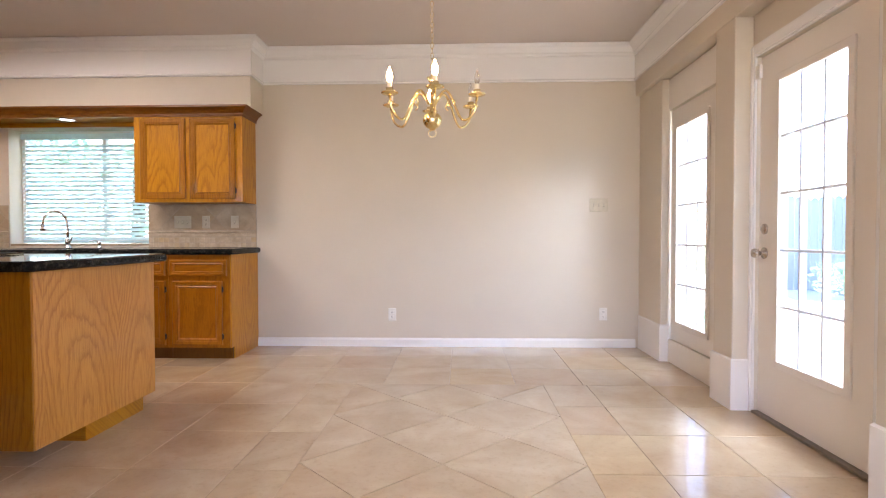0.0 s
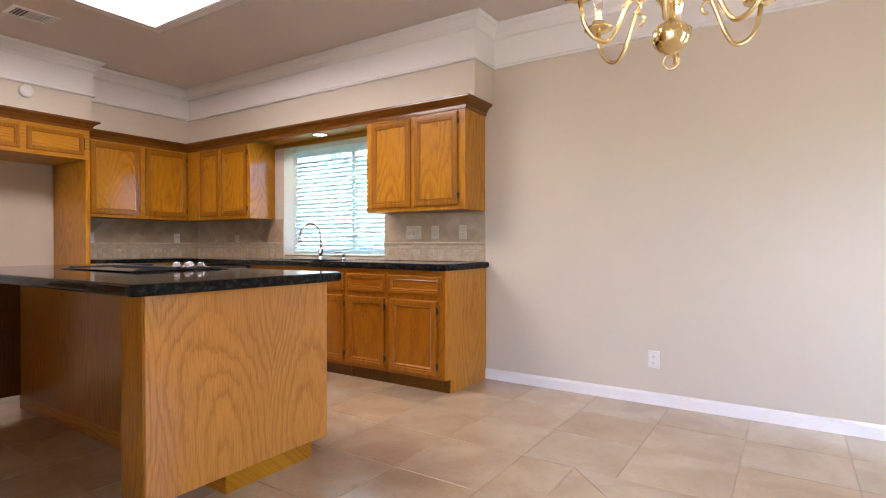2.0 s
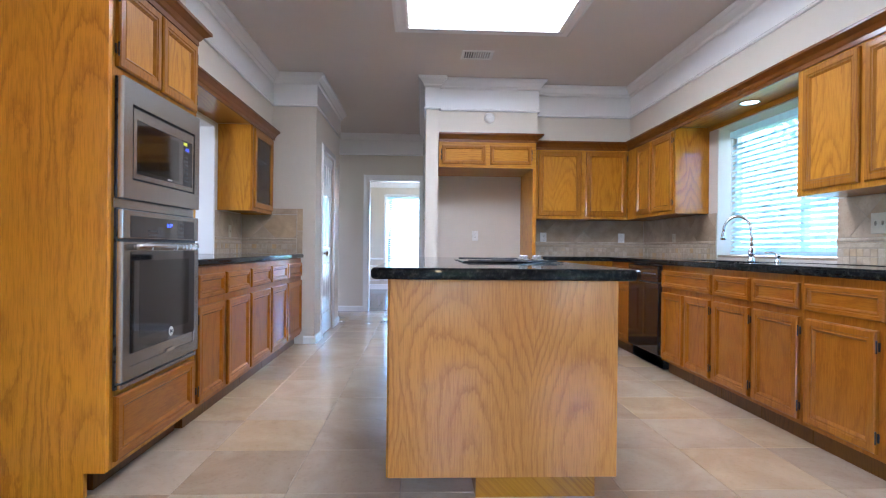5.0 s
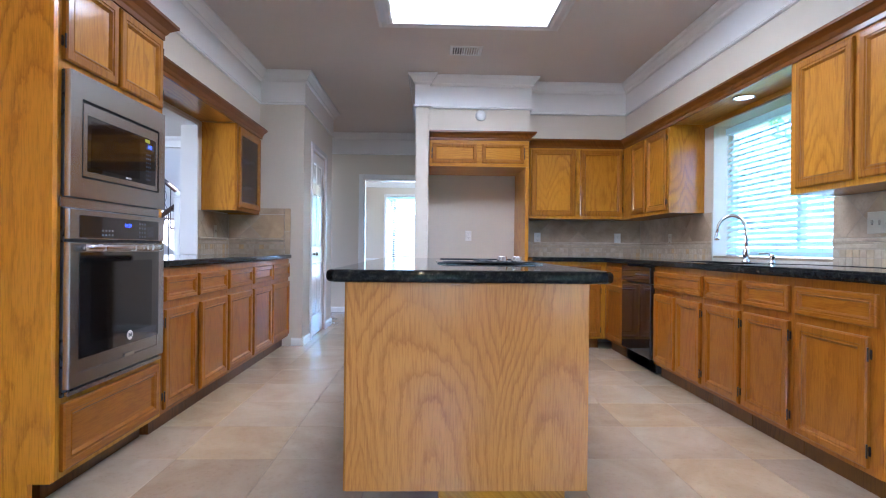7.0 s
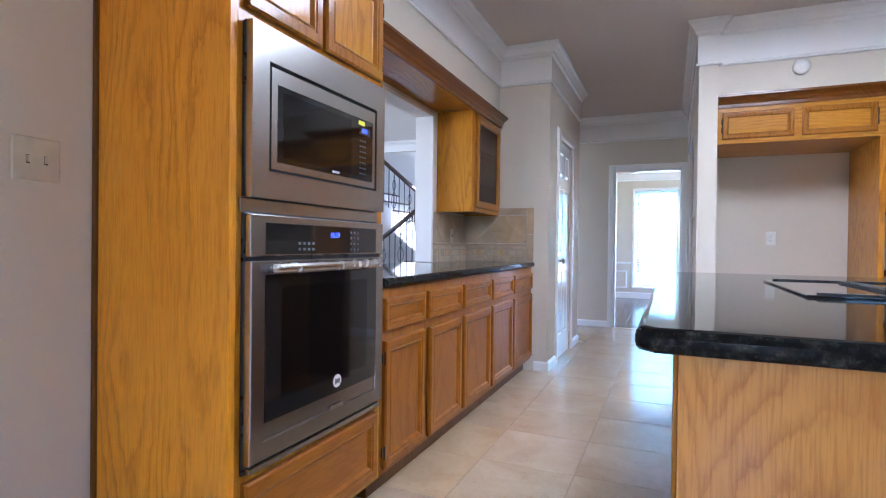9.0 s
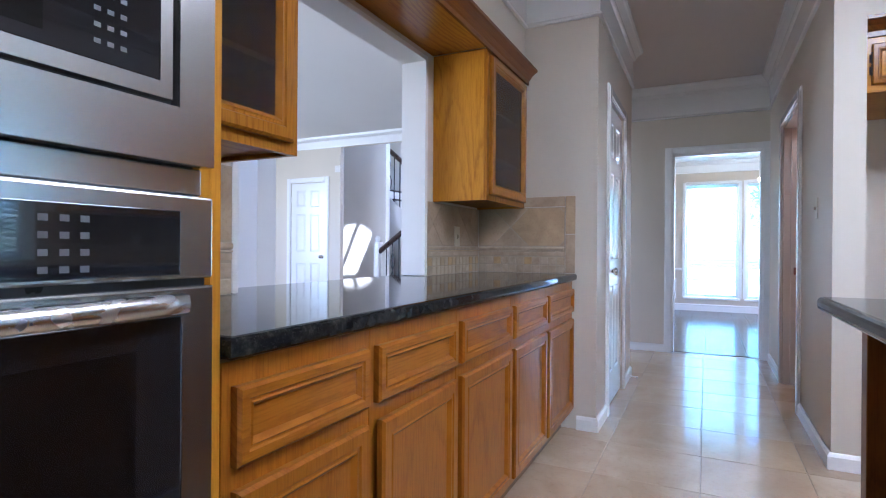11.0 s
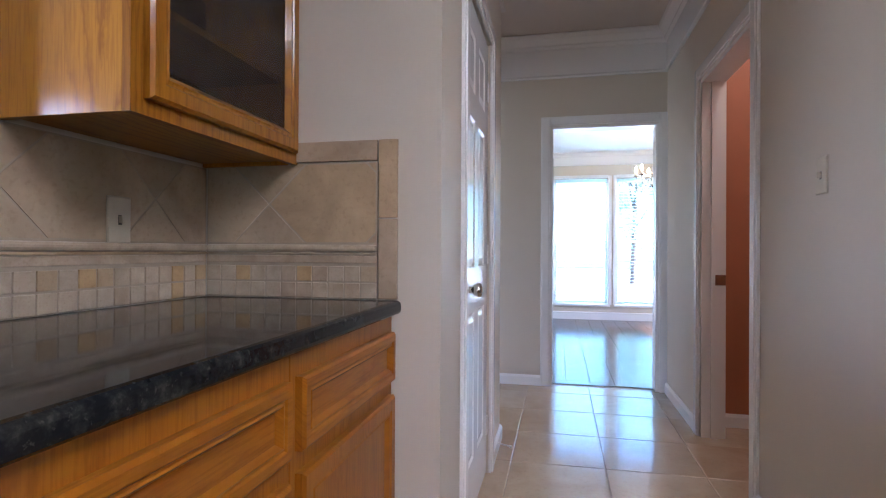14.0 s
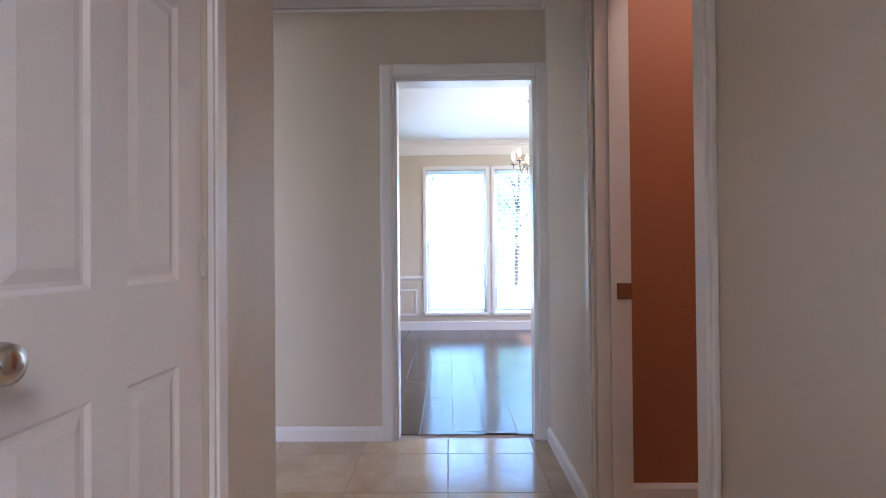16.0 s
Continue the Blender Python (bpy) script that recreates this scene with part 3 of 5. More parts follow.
setting("trim_wainscot", bm, WHITE, "white painted wainscot")


def frame_xz(bm, x0, x1, z0, z1, y, w=0.035, d=0.016):
    for a in ((x0, x1, z0, z0 + w), (x0, x1, z1 - w, z1), (x0, x0 + w, z0 + w, z1 - w), (x1 - w, x1, z0 + w, z1 - w)):
        box(bm, a[0], a[1], y, y + d, a[2], a[3], .004)


bm = nb()
frame_xz(bm, -6.60, -3.6, 0.93, 2.38, FY)
frame_xz(bm, -6.62, -5.0, 0.16, 0.62, FY + .012)
frame_xz(bm, -7.80, -6.82, 2.20, 2.33, FY)
frame_xz(bm, -8.08, -7.96, 0.92, 2.30, FY)
frame_xz(bm, -8.08, -7.96, 0.16, 0.66, FY + .012)
setting("trim_panel_frames", bm, WHITE, "white picture-frame mouldings")

def casing(name, axis, a0, a1, z1, face, out, label="white painted door casing", w=0.075):
    """Casing round an opening from a0 to a1 in a wall with its face there; out is +1 or -1, the way that it stands proud."""
    bm = nb()
    for k, (p0, p1, q0, q1) in enumerate(((a0 - w, a0, 0, z1 + w), (a1, a1 + w, 0, z1 + w), (a0, a1, z1, z1 + w))):
        for d, s in ((0.014, 0.0), (0.021, 0.012)):
            lo, hi = (p0 + s, p1 - s) if k < 2 else (p0, p1)
            zl, zh = (q0, q1 - (s if k < 2 else 0)) if k < 2 else (q0 + s, q1 - s)
            if axis == 'x':
                box(bm, lo, hi, face, face + out * d, zl, zh, .003)
            else:
                box(bm, face, face + out * d, lo, hi, zl, zh, .003)
    return setting(name, bm, WHITE, label)


casing("trim_pantry", 'x', -6.02, -5.33, 2.04, 1.41, 1)
casing("trim_laundry", 'x', -6.80, -5.94, 2.05, 2.53, -1)
casing("trim_dining_doorway", 'y', 1.668, 2.469, 2.04, HX, 1)
casing("trim_closet", 'x', -7.70, -6.86, 2.03, FY, 1)
casing("trim_family_door", 'y', -3.93, -3.25, 2.07, FX, 1)
casing("trim_garden_door", 'y', 2.36, 3.26, 2.03, EX, -1)
bm = nb()
for x in (-6.80, -5.94):
    s = 1 if x < -6.5 else -1
    box(bm, x, x + s * .02, 2.532, 2.66, 0, 2.05)
box(bm, -6.78, -5.96, 2.532, 2.66, 2.03, 2.05)
box(bm, -6.78, -6.766, 2.58, 2.615, 0, 2.03)
for y in (1.668, 2.469):
    s = 1 if y < 2 else -1
    box(bm, HX - .13, HX - .002, y, y + s * .018, 0, 2.04)
box(bm, HX - .13, HX - .002, 1.686, 2.451, 2.022, 2.04)
setting("trim_jambs", bm, WHITE, "white door jambs")

# ---------------------------------------------------------------- cabinets


def face(side, at):
    """Maps (along, out, up) of a front that looks to -y ('N'), +y ('S') or +x ('W') into the world."""
    return {'N': lambda u, d, z: (u, at - d, z), 'S': lambda u, d, z: (u, at + d, z), 'W': lambda u, d, z: (at + d, u, z)}[side]


def rings(bm, F, u0, u1, z0, z1, steps, fill=True):
    """Rectangles set inside each other, (inset, out), joined into a moulded front."""
    loops = []
    for i, d in steps:
        loops.append([bm.verts.new(F(*p)) for p in ((u0 + i, d, z0 + i), (u1 - i, d, z0 + i), (u1 - i, d, z1 - i), (u0 + i, d, z1 - i))])
    for a, b in zip(loops, loops[1:]):
        for k in range(4):
            bm.faces.new((a[k], a[(k + 1) % 4], b[(k + 1) % 4], b[k]))
    if fill:
        bm.faces.new(loops[-1])
    return bm


def fbox(bm, F, u0, u1, d0, d1, z0, z1, bev=0.0):
    p, q = F(u0, d0, z0), F(u1, d1, z1)
    return box(bm, p[0], q[0], p[1], q[1], p[2], q[2], bev)


MOULD = [(0.0, 0.0), (0.0, 0.014), (0.007, 0.020), (0.034, 0.020), (0.037, 0.016), (0.043, 0.016), (0.047, 0.018), (0.058, 0.007), (0.060, 0.004)]
SMALL = [(0.0, 0.0), (0.0, 0.014), (0.006, 0.020), (0.022, 0.020), (0.025, 0.016), (0.029, 0.016), (0.032, 0.018), (0.040, 0.008), (0.042, 0.004)]


def cab_door(parent, F, u0, u1, z0, z1, hinge=0, glass=False, grain=None, small=False):
    steps = SMALL if small else MOULD
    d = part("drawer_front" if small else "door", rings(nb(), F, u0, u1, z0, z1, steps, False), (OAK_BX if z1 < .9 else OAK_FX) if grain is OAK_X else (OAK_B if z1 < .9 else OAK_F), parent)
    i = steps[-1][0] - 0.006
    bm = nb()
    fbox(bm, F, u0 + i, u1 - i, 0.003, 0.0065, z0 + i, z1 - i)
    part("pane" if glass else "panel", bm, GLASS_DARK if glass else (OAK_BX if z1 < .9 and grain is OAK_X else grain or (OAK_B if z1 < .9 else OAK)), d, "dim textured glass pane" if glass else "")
    if hinge:
        u = u0 if hinge < 0 else u1
        s = hinge
        for z in (z0 + 0.07, z1 - 0.07):
            bm = nb()
            fbox(bm, F, u, u + s * 0.009, 0.002, 0.008, z - 0.02, z + 0.02, .002)
            p = F(u + s * 0.002, 0.016, z - 0.028)
            cyl(bm, p, 0.0035, 0.056, 'z', 8)
            part("hinge", bm, BRONZE, d, "dark bronze hinge")
    return d


def cab_crown(parent, path, name="crown"):
    prof = [(0, -0.02), (0.012, -0.02), (0.012, 0.005), (0.020, 0.012), (0.030, 0.03), (0.055, 0.048), (0.066, 0.052), (0.066, 0.068), (0, 0.068)]
    return part(name, sweep(nb(), prof, path), OAK_C, parent, "moulded oak crown")


GLASS_DARK = plain("seedy_cabinet_glass", (0.42, 0.38, 0.33), 0.06)
GLASS_DARK.node_tree.nodes["Principled BSDF"].inputs["Transmission Weight"].default_value = 0.96
GLASS_DARK.node_tree.nodes["Principled BSDF"].inputs["IOR"].default_value = 1.15


def upper(x0, x1, side, wall, front, z0, z1, doors, label, hinges):
    """A wall cabinet with doors (u0, u1)."""
    lo, hi = min(wall, front), max(wall, front)
    at = ((x0 + x1) / 2, (wall + front) / 2, z0) if side != 'W' else ((wall + front) / 2, (x0 + x1) / 2, z0)
    c = thing("wall_cabinet", at, label, "cabinet", "kitchen wall cabinets")
    bm = nb()
    box(bm, x0, x1, lo, hi, z0, z1, .002) if side != 'W' else box(bm, lo, hi, x0, x1, z0, z1, .002)
    part("body", bm, OAK, c)
    F = face(side, front)
    for (a, b), h in zip(doors, hinges):
        cab_door(c, F, a, b, z0 + 0.03, z1 - 0.035, h)
    return c


def base_unit(u0, u1, side, front, back, label, hinge, doors=None, drawer=True, ajar=0.0, top=0.872):
    """A base cabinet with a toe kick, a drawer front above and one or two doors below."""
    lo, hi = min(front, back), max(front, back)
    s = -1 if side == 'N' else 1
    c = thing("base_cabinet", ((u0 + u1) / 2, (front + back) / 2, 0), label, "cabinet", "kitchen base cabinets")
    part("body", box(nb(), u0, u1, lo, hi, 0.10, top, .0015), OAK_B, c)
    k = front - s * 0.06
    # Recess shade is put into the toe kick's dark colour.
    part("toe_kick", box(nb(), u0 + .001, u1 - .001, min(k, back), max(k, back), 0, 0.10), OAK_D, c, "oak toe kick coloured dark like its shaded recess")
    F = face(side, front)
    if drawer:
        cab_door(c, F, u0 + 0.02, u1 - 0.02, 0.695, 0.830, 0, False, OAK_X, True)
    for a, b, h in doors or [(u0 + 0.02, u1 - 0.02, hinge)]:
        d = cab_door(c, F, a, b, 0.125, 0.655, h)
        if ajar:
            axis = Vector(F(a, 0, 0)) - ORG[c.name]
            d.matrix_basis = Matrix.Translation(axis) @ pose(0, 0, 0, 0, 0, ajar) @ Matrix.Translation(-axis)
    return c


UP = "honey oak wall cabinet with moulded doors"
BA = "honey oak base cabinet with drawer and door"
UF = 4.74
upper(-2.56, -1.60, 'N', NY - .002, UF, 1.32, 2.085, [(-2.50, -2.10), (-2.06, -1.66)], UP + " beside the window", (0, 1))
upper(-4.955, -4.10, 'N', NY - .002, UF, 1.32, 2.085, [(-4.93, -4.59), (-4.55, -4.14)], UP + " in the corner", (0, 1))
upper(3.73, 4.735, 'W', WX + .002, -5.17, 1.32, 2.085, [(3.75, 4.22), (4.27, 4.72)], UP + " on the end wall", (0, 1))
c = thing("corner_filler", (-5.2, 4.9, 1.32), "oak corner of the wall cabinets", "cabinet")
part("body", box(nb(), WX + .004, -4.957, 4.737, NY - .003, 1.32, 2.085), OAK, c)
c = thing("refrigerator_cabinet", (-5.4, 3.18, 0), "honey oak cabinet over the empty refrigerator recess", "cabinet")
part("body", box(nb(), -5.74, -5.05, 2.668, 3.70, 1.84, 2.135, .002), OAK_Y, c)
part("side_panel", box(nb(), -5.74, -5.05, 3.665, 3.702, 0, 1.838, .002), OAK, c)
F = face('W', -5.05)
for a, b, h in ((2.70, 3.16, -1), (3.21, 3.65, 1)):
    cab_door(c, F, a, b, 1.875, 2.075, h, False, OAK_Y, True)
cab_crown(c, [(-5.05, 2.668, 2.13), (-5.05, 3.702, 2.13), (-5.15, 3.702, 2.13)])

# continuous oak trim under the soffits
prof = [(0, -0.02), (0.012, -0.02), (0.012, 0.005), (0.020, 0.012), (0.030, 0.03), (0.055, 0.048), (0.064, 0.052), (0.064, 0.068), (0, 0.068)]
bm = sweep(nb(), prof, [(-5.17, 3.705, 2.085), (-5.17, 4.74, 2.085), (-1.60, 4.74, 2.085), (-1.60, NY - .003, 2.085)])
setting("trim_cabinet_crown", bm, OAK_C, "moulded oak crown along the cabinets")
bm = sweep(nb(), prof, [(-1.585, 0.735, 2.085), (-1.585, 1.272, 2.085), (-2.375, 1.272, 2.085), (-2.375, 0.985, 2.085), (-4.945, 0.985, 2.085)])
setting("trim_cabinet_crown_left", bm, OAK_C, "moulded oak crown along the cabinets")
bm = nb()
box(bm, -4.098, -2.562, 4.75, NY - .004, 2.085, 2.148)
setting("soffit_panel_window", bm, OAK_X, "varnished oak panel over the window")
setting("soffit_panel_pass", box(nb(), -4.30, -2.915, SY + .004, 0.984, 2.085, 2.148), OAK_X, "varnished oak panel over the counter")
bm = nb()
box(bm, -4.098, -2.562, NY - .022, NY - .004, 2.045, 2.085, .004)
setting("trim_window_oak", bm, OAK_X, "oak strip over the window")

# base cabinets along the window wall
BF = 4.46
BB = NY - .004
base_unit(-2.115, -1.60, 'N', BF, BB, BA + " at the end", 1, [(-2.078, -1.66, 1)])
c = thing("end_panel", (-1.597, 4.7, .1), "pale oak end panel of the base cabinets", "cabinet panel")
part("panel", prism(nb(), [(BF + .07, 0), (BB, 0), (BB, .872), (BF + .004, .872), (BF + .004, .10), (BF + .07, .10)], -1.5985, -1.590), OAK_E, c)
base_unit(-2.532, -2.117, 'N', BF, BB, BA, 1)
base_unit(-2.956, -2.534, 'N', BF, BB, BA, 1)
base_unit(-3.72, -2.958, 'N', BF, BB, "honey oak sink cabinet with two doors", 1, [(-3.70, -3.36, -1), (-3.33, -2.99, 1)])
base_unit(-4.86, -4.36, 'N', BF, BB, BA + " beside the dishwasher", -1)
c = thing("base_cabinet", (-5.15, 4.1, 0), "honey oak base cabinet on the end wall", "cabinet", "kitchen base cabinets")
part("body", box(nb(), WX + .004, -4.865, 3.705, BB, 0.10, 0.872, .0015), OAK, c)
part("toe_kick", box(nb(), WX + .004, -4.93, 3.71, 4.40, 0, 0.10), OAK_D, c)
F = face('W', -4.865)
cab_door(c, F, 3.74, 4.40, 0.695, 0.83, 0, False, OAK_Y, True)
cab_door(c, F, 3.74, 4.06, 0.125, 0.655, -1)
cab_door(c, F, 4.08, 4.40, 0.125, 0.655, 1)

# dishwasher
c = thing("dishwasher", (-4.05, 4.75, 0), "black built-in dishwasher between oak cabinets", "dishwasher")
part("body", box(nb(), -4.355, -3.725, BF + .02, BB, 0.02, 0.87), BLACK, c)
part("door", box(nb(), -4.35, -3.73, BF - .03, BF + .018, 0.13, 0.72, .006), BLACK_GLASS, c)
part("control_panel", box(nb(), -4.35, -3.73, BF - .035, BF + .018, 0.727, 0.862, .006), BLACK_GLASS, c)
part("kick_plate", box(nb(), -4.35, -3.73, BF + .02, BF + .03, 0.02, 0.125), BLACK, c)
bm = nb()
for k in range(6):
    box(bm, -4.02 + k * .045, -3.99 + k * .045, BF - .038, BF - .034, 0.79, 0.80)
part("buttons", bm, GREY_TXT, c)

# left run under the pass-through
LF = 1.27
xs = [-2.395, -2.82, -3.305, -3.828, -4.352, -4.94]
for k, (a, b) in enumerate(zip(xs, xs[1:])):
    base_unit(b + .001, a, 'S', LF, SY + .004, BA + (" beside the oven" if k == 0 else ", its door slightly open" if k == 1 else ""), 1 if k == 0 else 0, ajar=1.3 if k == 1 else 0.0)

# counters


def slab(bm, pts, z0, z1, bev=0.012):
    v0 = [bm.verts.new((*p, z0)) for p in pts]
    v1 = [bm.verts.new((*p, z1)) for p in pts]
    n = len(pts)
    bm.faces.new(v0[::-1])
    bm.faces.new(v1)
    for k in range(n):
        bm.faces.new((v0[k], v0[(k + 1) % n], v1[(k + 1) % n], v1[k]))
    bmesh.ops.bevel(bm, geom=[e for e in bm.edges if abs(e.verts[0].co.z - e.verts[1].co.z) < 1e-5], offset=bev, segments=3, profile=0.5, affect='EDGES')
    return bm


c = thing("countertop", (-3.4, 4.75, 0.873), "black granite countertop along the window wall", "countertop")
bm = nb()
slab(bm, [(-1.565, 4.425), (-1.565, NY - .004), (-2.9, NY - .004), (-2.9, 4.425)], 0.874, 0.916)
slab(bm, [(-3.68, 4.425), (-3.68, NY - .004), (WX + .004, NY - .004), (WX + .004, 3.705), (-4.83, 3.705), (-4.83, 4.425)], 0.874, 0.916)
box(bm, -3.68, -2.9, 4.425, 4.53, 0.874, 0.916, .01)
box(bm, -3.68, -2.9, 4.90, NY - .004, 0.874, 0.916, .003)
part("slab", bm, GRANITE, c)
c = thing("sink", (-3.29, 4.71, 0.75), "steel undermount kitchen sink under the window", "sink")
bm = nb()
for a in ((-3.67, -2.91, 4.54, 4.555), (-3.67, -2.91, 4.875, 4.89), (-3.67, -3.655, 4.556, 4.874), (-2.925, -2.91, 4.556, 4.874)):
    box(bm, *a, 0.72, 0.902)
box(bm, -3.67, -2.91, 4.54, 4.89, 0.70, 0.719)
part("basin", bm, STEEL, c)
part("drain", cyl(nb(), (-3.29, 4.7, .7195), 0.045, 0.004), CHROME, c)
c = thing("countertop", (-3.6, 1.0, 0.873), "black granite bar counter through the pass-through", "countertop")
bm = nb()
slab(bm, [(-2.392, SY + .012), (-2.392, 1.295), (-4.948, 1.295), (-4.948, SY + .012), (-4.212, SY + .012), (-4.212, 0.47), (-2.988, 0.47), (-2.988, SY + .012)], 0.877, 0.916)
part("slab", bm, GRANITE, c)

# island
c = thing("kitchen_island", (-2.65, 2.85, 0), "oak kitchen island with a black granite top", "island")
part("end_panel", box(nb(), -1.68, -1.54, 2.372, 3.278, 0.09, 0.868, .003), OAK_P, c, "paler oak plywood end panel")
# Thin darker skin over the edge face of the end panel.
part("end_stile", box(nb(), -1.70, -1.545, 2.364, 2.3715, 0.09, 0.868, .002), OAK_S, c, "darker oak edge of the end panel")
part("far_panel", box(nb(), -3.78, -3.72, 2.40, 3.278, 0.09, 0.868, .003), OAK_D, c, "dark oak far panel")
part("body", box(nb(), -3.72, -1.682, 2.72, 3.27, 0.09, 0.868), OAK_S, c)
part("toe_kick", box(nb(), -3.74, -1.57, 2.72, 3.20, 0, 0.09), OAK_X, c)
F = face('S', 3.27)
for k in range(4):
    a = -3.68 + k * .515
    cab_door(c, F, a, a + .49, 0.695, .83, 0, False, OAK_X, True)
    cab_door(c, F, a, a + .49, .125, .655, 0)
o = part("outlet_plate", box(nb(), -2.365, -2.265, 2.710, 2.7195, 0.645, 0.725, .003), BLACK, c, "black outlet plate")
part("countertop", slab(nb(), [(-1.49, 2.33), (-1.49, 3.33), (-1.52, 3.36), (-3.86, 3.36), (-3.86, 2.30), (-1.52, 2.30)], 0.869, 0.915, .016), GRANITE, c, "black granite top with a rounded edge")

# cooktop
c = thing("cooktop", (-2.75, 3.02, 0.916), "black glass electric cooktop set in the granite", "cooktop")
part("glass", box(nb(), -3.13, -2.33, 2.72, 3.27, 0.917, 0.923, .002), BLACK_GLASS, c)
bm = nb()
for x in (-3.10, -2.36):
    box(bm, x - .006, x + .006, 2.75, 3.24, .923, .929, .002)
for k in range(34):
    box(bm, -3.04 + k * .018, -3.03 + k * .018, 2.965, 3.015, .923, .931)
part("vent_grille", bm, BLACK, c)
for x, y in ((-2.55, 3.16), (-2.55, 3.08), (-2.44, 3.16), (-2.44, 3.08)):
    k = part("knob", lathe(nb(), [(0.024, 0), (0.024, 0.012), (0.018, 0.016), (0.018, 0.028), (0.014, 0.031)], (x, y, .923), 16), CHROME, c, "silver knob", True)

# oven tower
TF = 1.272     # its front
c = thing("oven_cabinet", (-1.96, 0.95, 0), "tall honey oak cabinet holding oven and microwave", "cabinet")
# Side facing the garden doors, in the brightened oak.
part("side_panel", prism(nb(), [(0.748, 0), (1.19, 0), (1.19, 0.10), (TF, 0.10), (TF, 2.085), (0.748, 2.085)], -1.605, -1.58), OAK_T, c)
part("edge_strip", box(nb(), -1.599, -1.568, 0.732, 0.747, 0.0, 2.085, .004), OAK_D, c)
part("far_side", box(nb(), -2.39, -2.37, 0.64, TF, 0.10, 2.085), OAK, c)
bm = nb()
box(bm, -2.369, -1.606, TF - .025, TF, 0.10, 0.405)
box(bm, -2.369, -1.606, TF - .025, TF, 1.672, 2.085)
box(bm, -2.369, -2.34, TF - .025, TF, 0.405, 1.672)
box(bm, -1.632, -1.606, TF - .025, TF, 0.405, 1.672)
part("face_frame", bm, OAK, c)
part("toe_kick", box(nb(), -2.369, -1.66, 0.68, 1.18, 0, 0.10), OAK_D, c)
F = face('S', TF)
cab_door(c, F, -2.35, -1.63, 0.125, 0.385, 0, False, OAK_X)
cab_door(c, F, -1.965, -1.625, 1.70, 2.055, 1)
cab_door(c, F, -2.36, -1.985, 1.70, 2.055, -1)

# wall oven
c = thing("wall_oven", (-1.98, 1.0, 0.44), "stainless steel wall oven with a black glass door", "oven")
part("body", box(nb(), -2.318, -1.634, 0.70, 1.248, 0.415, 1.14), BLACK, c)
part("flange", box(nb(), -2.328, -1.622, 1.2505, 1.262, 0.41, 1.138, .002), BLACK, c, "black edge behind the steel front")
bm = rings(nb(), face('S', 1.262), -2.325, -1.625, 0.44, 1.004, [(0, 0), (0, .022), (.003, .025), (.052, .025), (.054, .021)], True)
d = part("door", bm, STEEL, c, "brushed steel door")
part("glass", box(nb(), -2.27, -1.68, 1.284, 1.289, 0.545, 0.964, .001), BLACK_GLASS, d)
part("window", box(nb(), -2.205, -1.745, 1.289, 1.2894, 0.60, 0.925), OVEN_DARK, d, "darker window in the oven door")
part("logo", cyl(nb(), (-2.02, 1.2895, 0.585), 0.022, 0.002, 'y', 20), PLATE, d)
bm = nb()
for q in range(3):
    box(bm, -2.032 + q * .009, -2.025 + q * .009, 1.2918, 1.2924, .576 + .003 * (q % 2), .594 - .003 * (q % 2))
part("logo_mark", bm, BLACK, d)
part("logo_bar", box(nb(), -2.06, -1.985, 1.2872, 1.2885, 0.492, 0.506), CHROME, d)
bm = nb()
n = 14
prev = None
for k in range(n + 1):
    x = -1.685 - .58 * k / n
    out = 1.302 + .016 * math.sin(math.pi * k / n)
    ring = [bm.verts.new(p) for p in ((x, out, .969), (x, out + .010, .971), (x, out + .013, .983), (x, out + .010, .995), (x, out, .997))]
    if prev:
        for j in range(5):
            bm.faces.new((prev[j], prev[(j + 1) % 5], ring[(j + 1) % 5], ring[j]))
    else:
        bm.faces.new(ring)
    prev = ring
bm.faces.new(prev)
for x in (-1.70, -2.25):
    box(bm, x - .012, x + .012, 1.286, 1.306, .972, .994)
part("handle", bm, CHROME_SATIN, c, "flat curved steel handle", True)
part("gap", box(nb(), -2.322, -1.628, 1.262, 1.270, 1.0045, 1.0145), BLACK, c)
p = part("control_panel", box(nb(), -2.325, -1.625, 1.262, 1.285, 1.015, 1.135, .004), STEEL, c)
part("panel_glass", box(nb(), -2.27, -1.68, 1.283, 1.286, 1.022, 1.112, .001), BLACK_GLASS, p)
part("vent_strip", box(nb(), -2.32, -1.63, 1.262, 1.280, 0.412, 0.430, .003), STEEL, c)
bm = nb()
for r in range(4):
    for q in range(3):
        box(bm, -2.105 - q * .022, -2.095 - q * .022, 1.2862, 1.2868, 1.03 + r * .02, 1.038 + r * .02)
part("keypad", bm, GREY_TXT, p)
bm = nb()
for q in range(4):
    for r in range(2):
        box(bm, -1.83 - q * .022, -1.818 - q * .022, 1.2862, 1.2868, 1.032 + r * .018, 1.040 + r * .018)
part("buttons", bm, GREY_TXT, p)


def lettering(name, text, size, m, material, parent):
    cu = bpy.data.curves.new(name, 'FONT')
    cu.body, cu.size, cu.extrude = text, size, 0.0002
    cu.align_x, cu.align_y = 'CENTER', 'CENTER'
    tmp = bpy.data.objects.new(name, cu)
    scene.collection.objects.link(tmp)
    me = bpy.data.meshes.new_from_object(tmp.evaluated_get(bpy.context.evaluated_depsgraph_get()))
    bpy.data.objects.remove(tmp)
    bm = nb()
    bm.from_mesh(me)
    bmesh.ops.transform(bm, matrix=m, verts=bm.verts[:])
    return part(name, bm, material, parent)


lettering("clock_digits", "16:29", 0.024, pose(-2.005, 1.2868, 1.082, 90, 0, 180), LED, p)
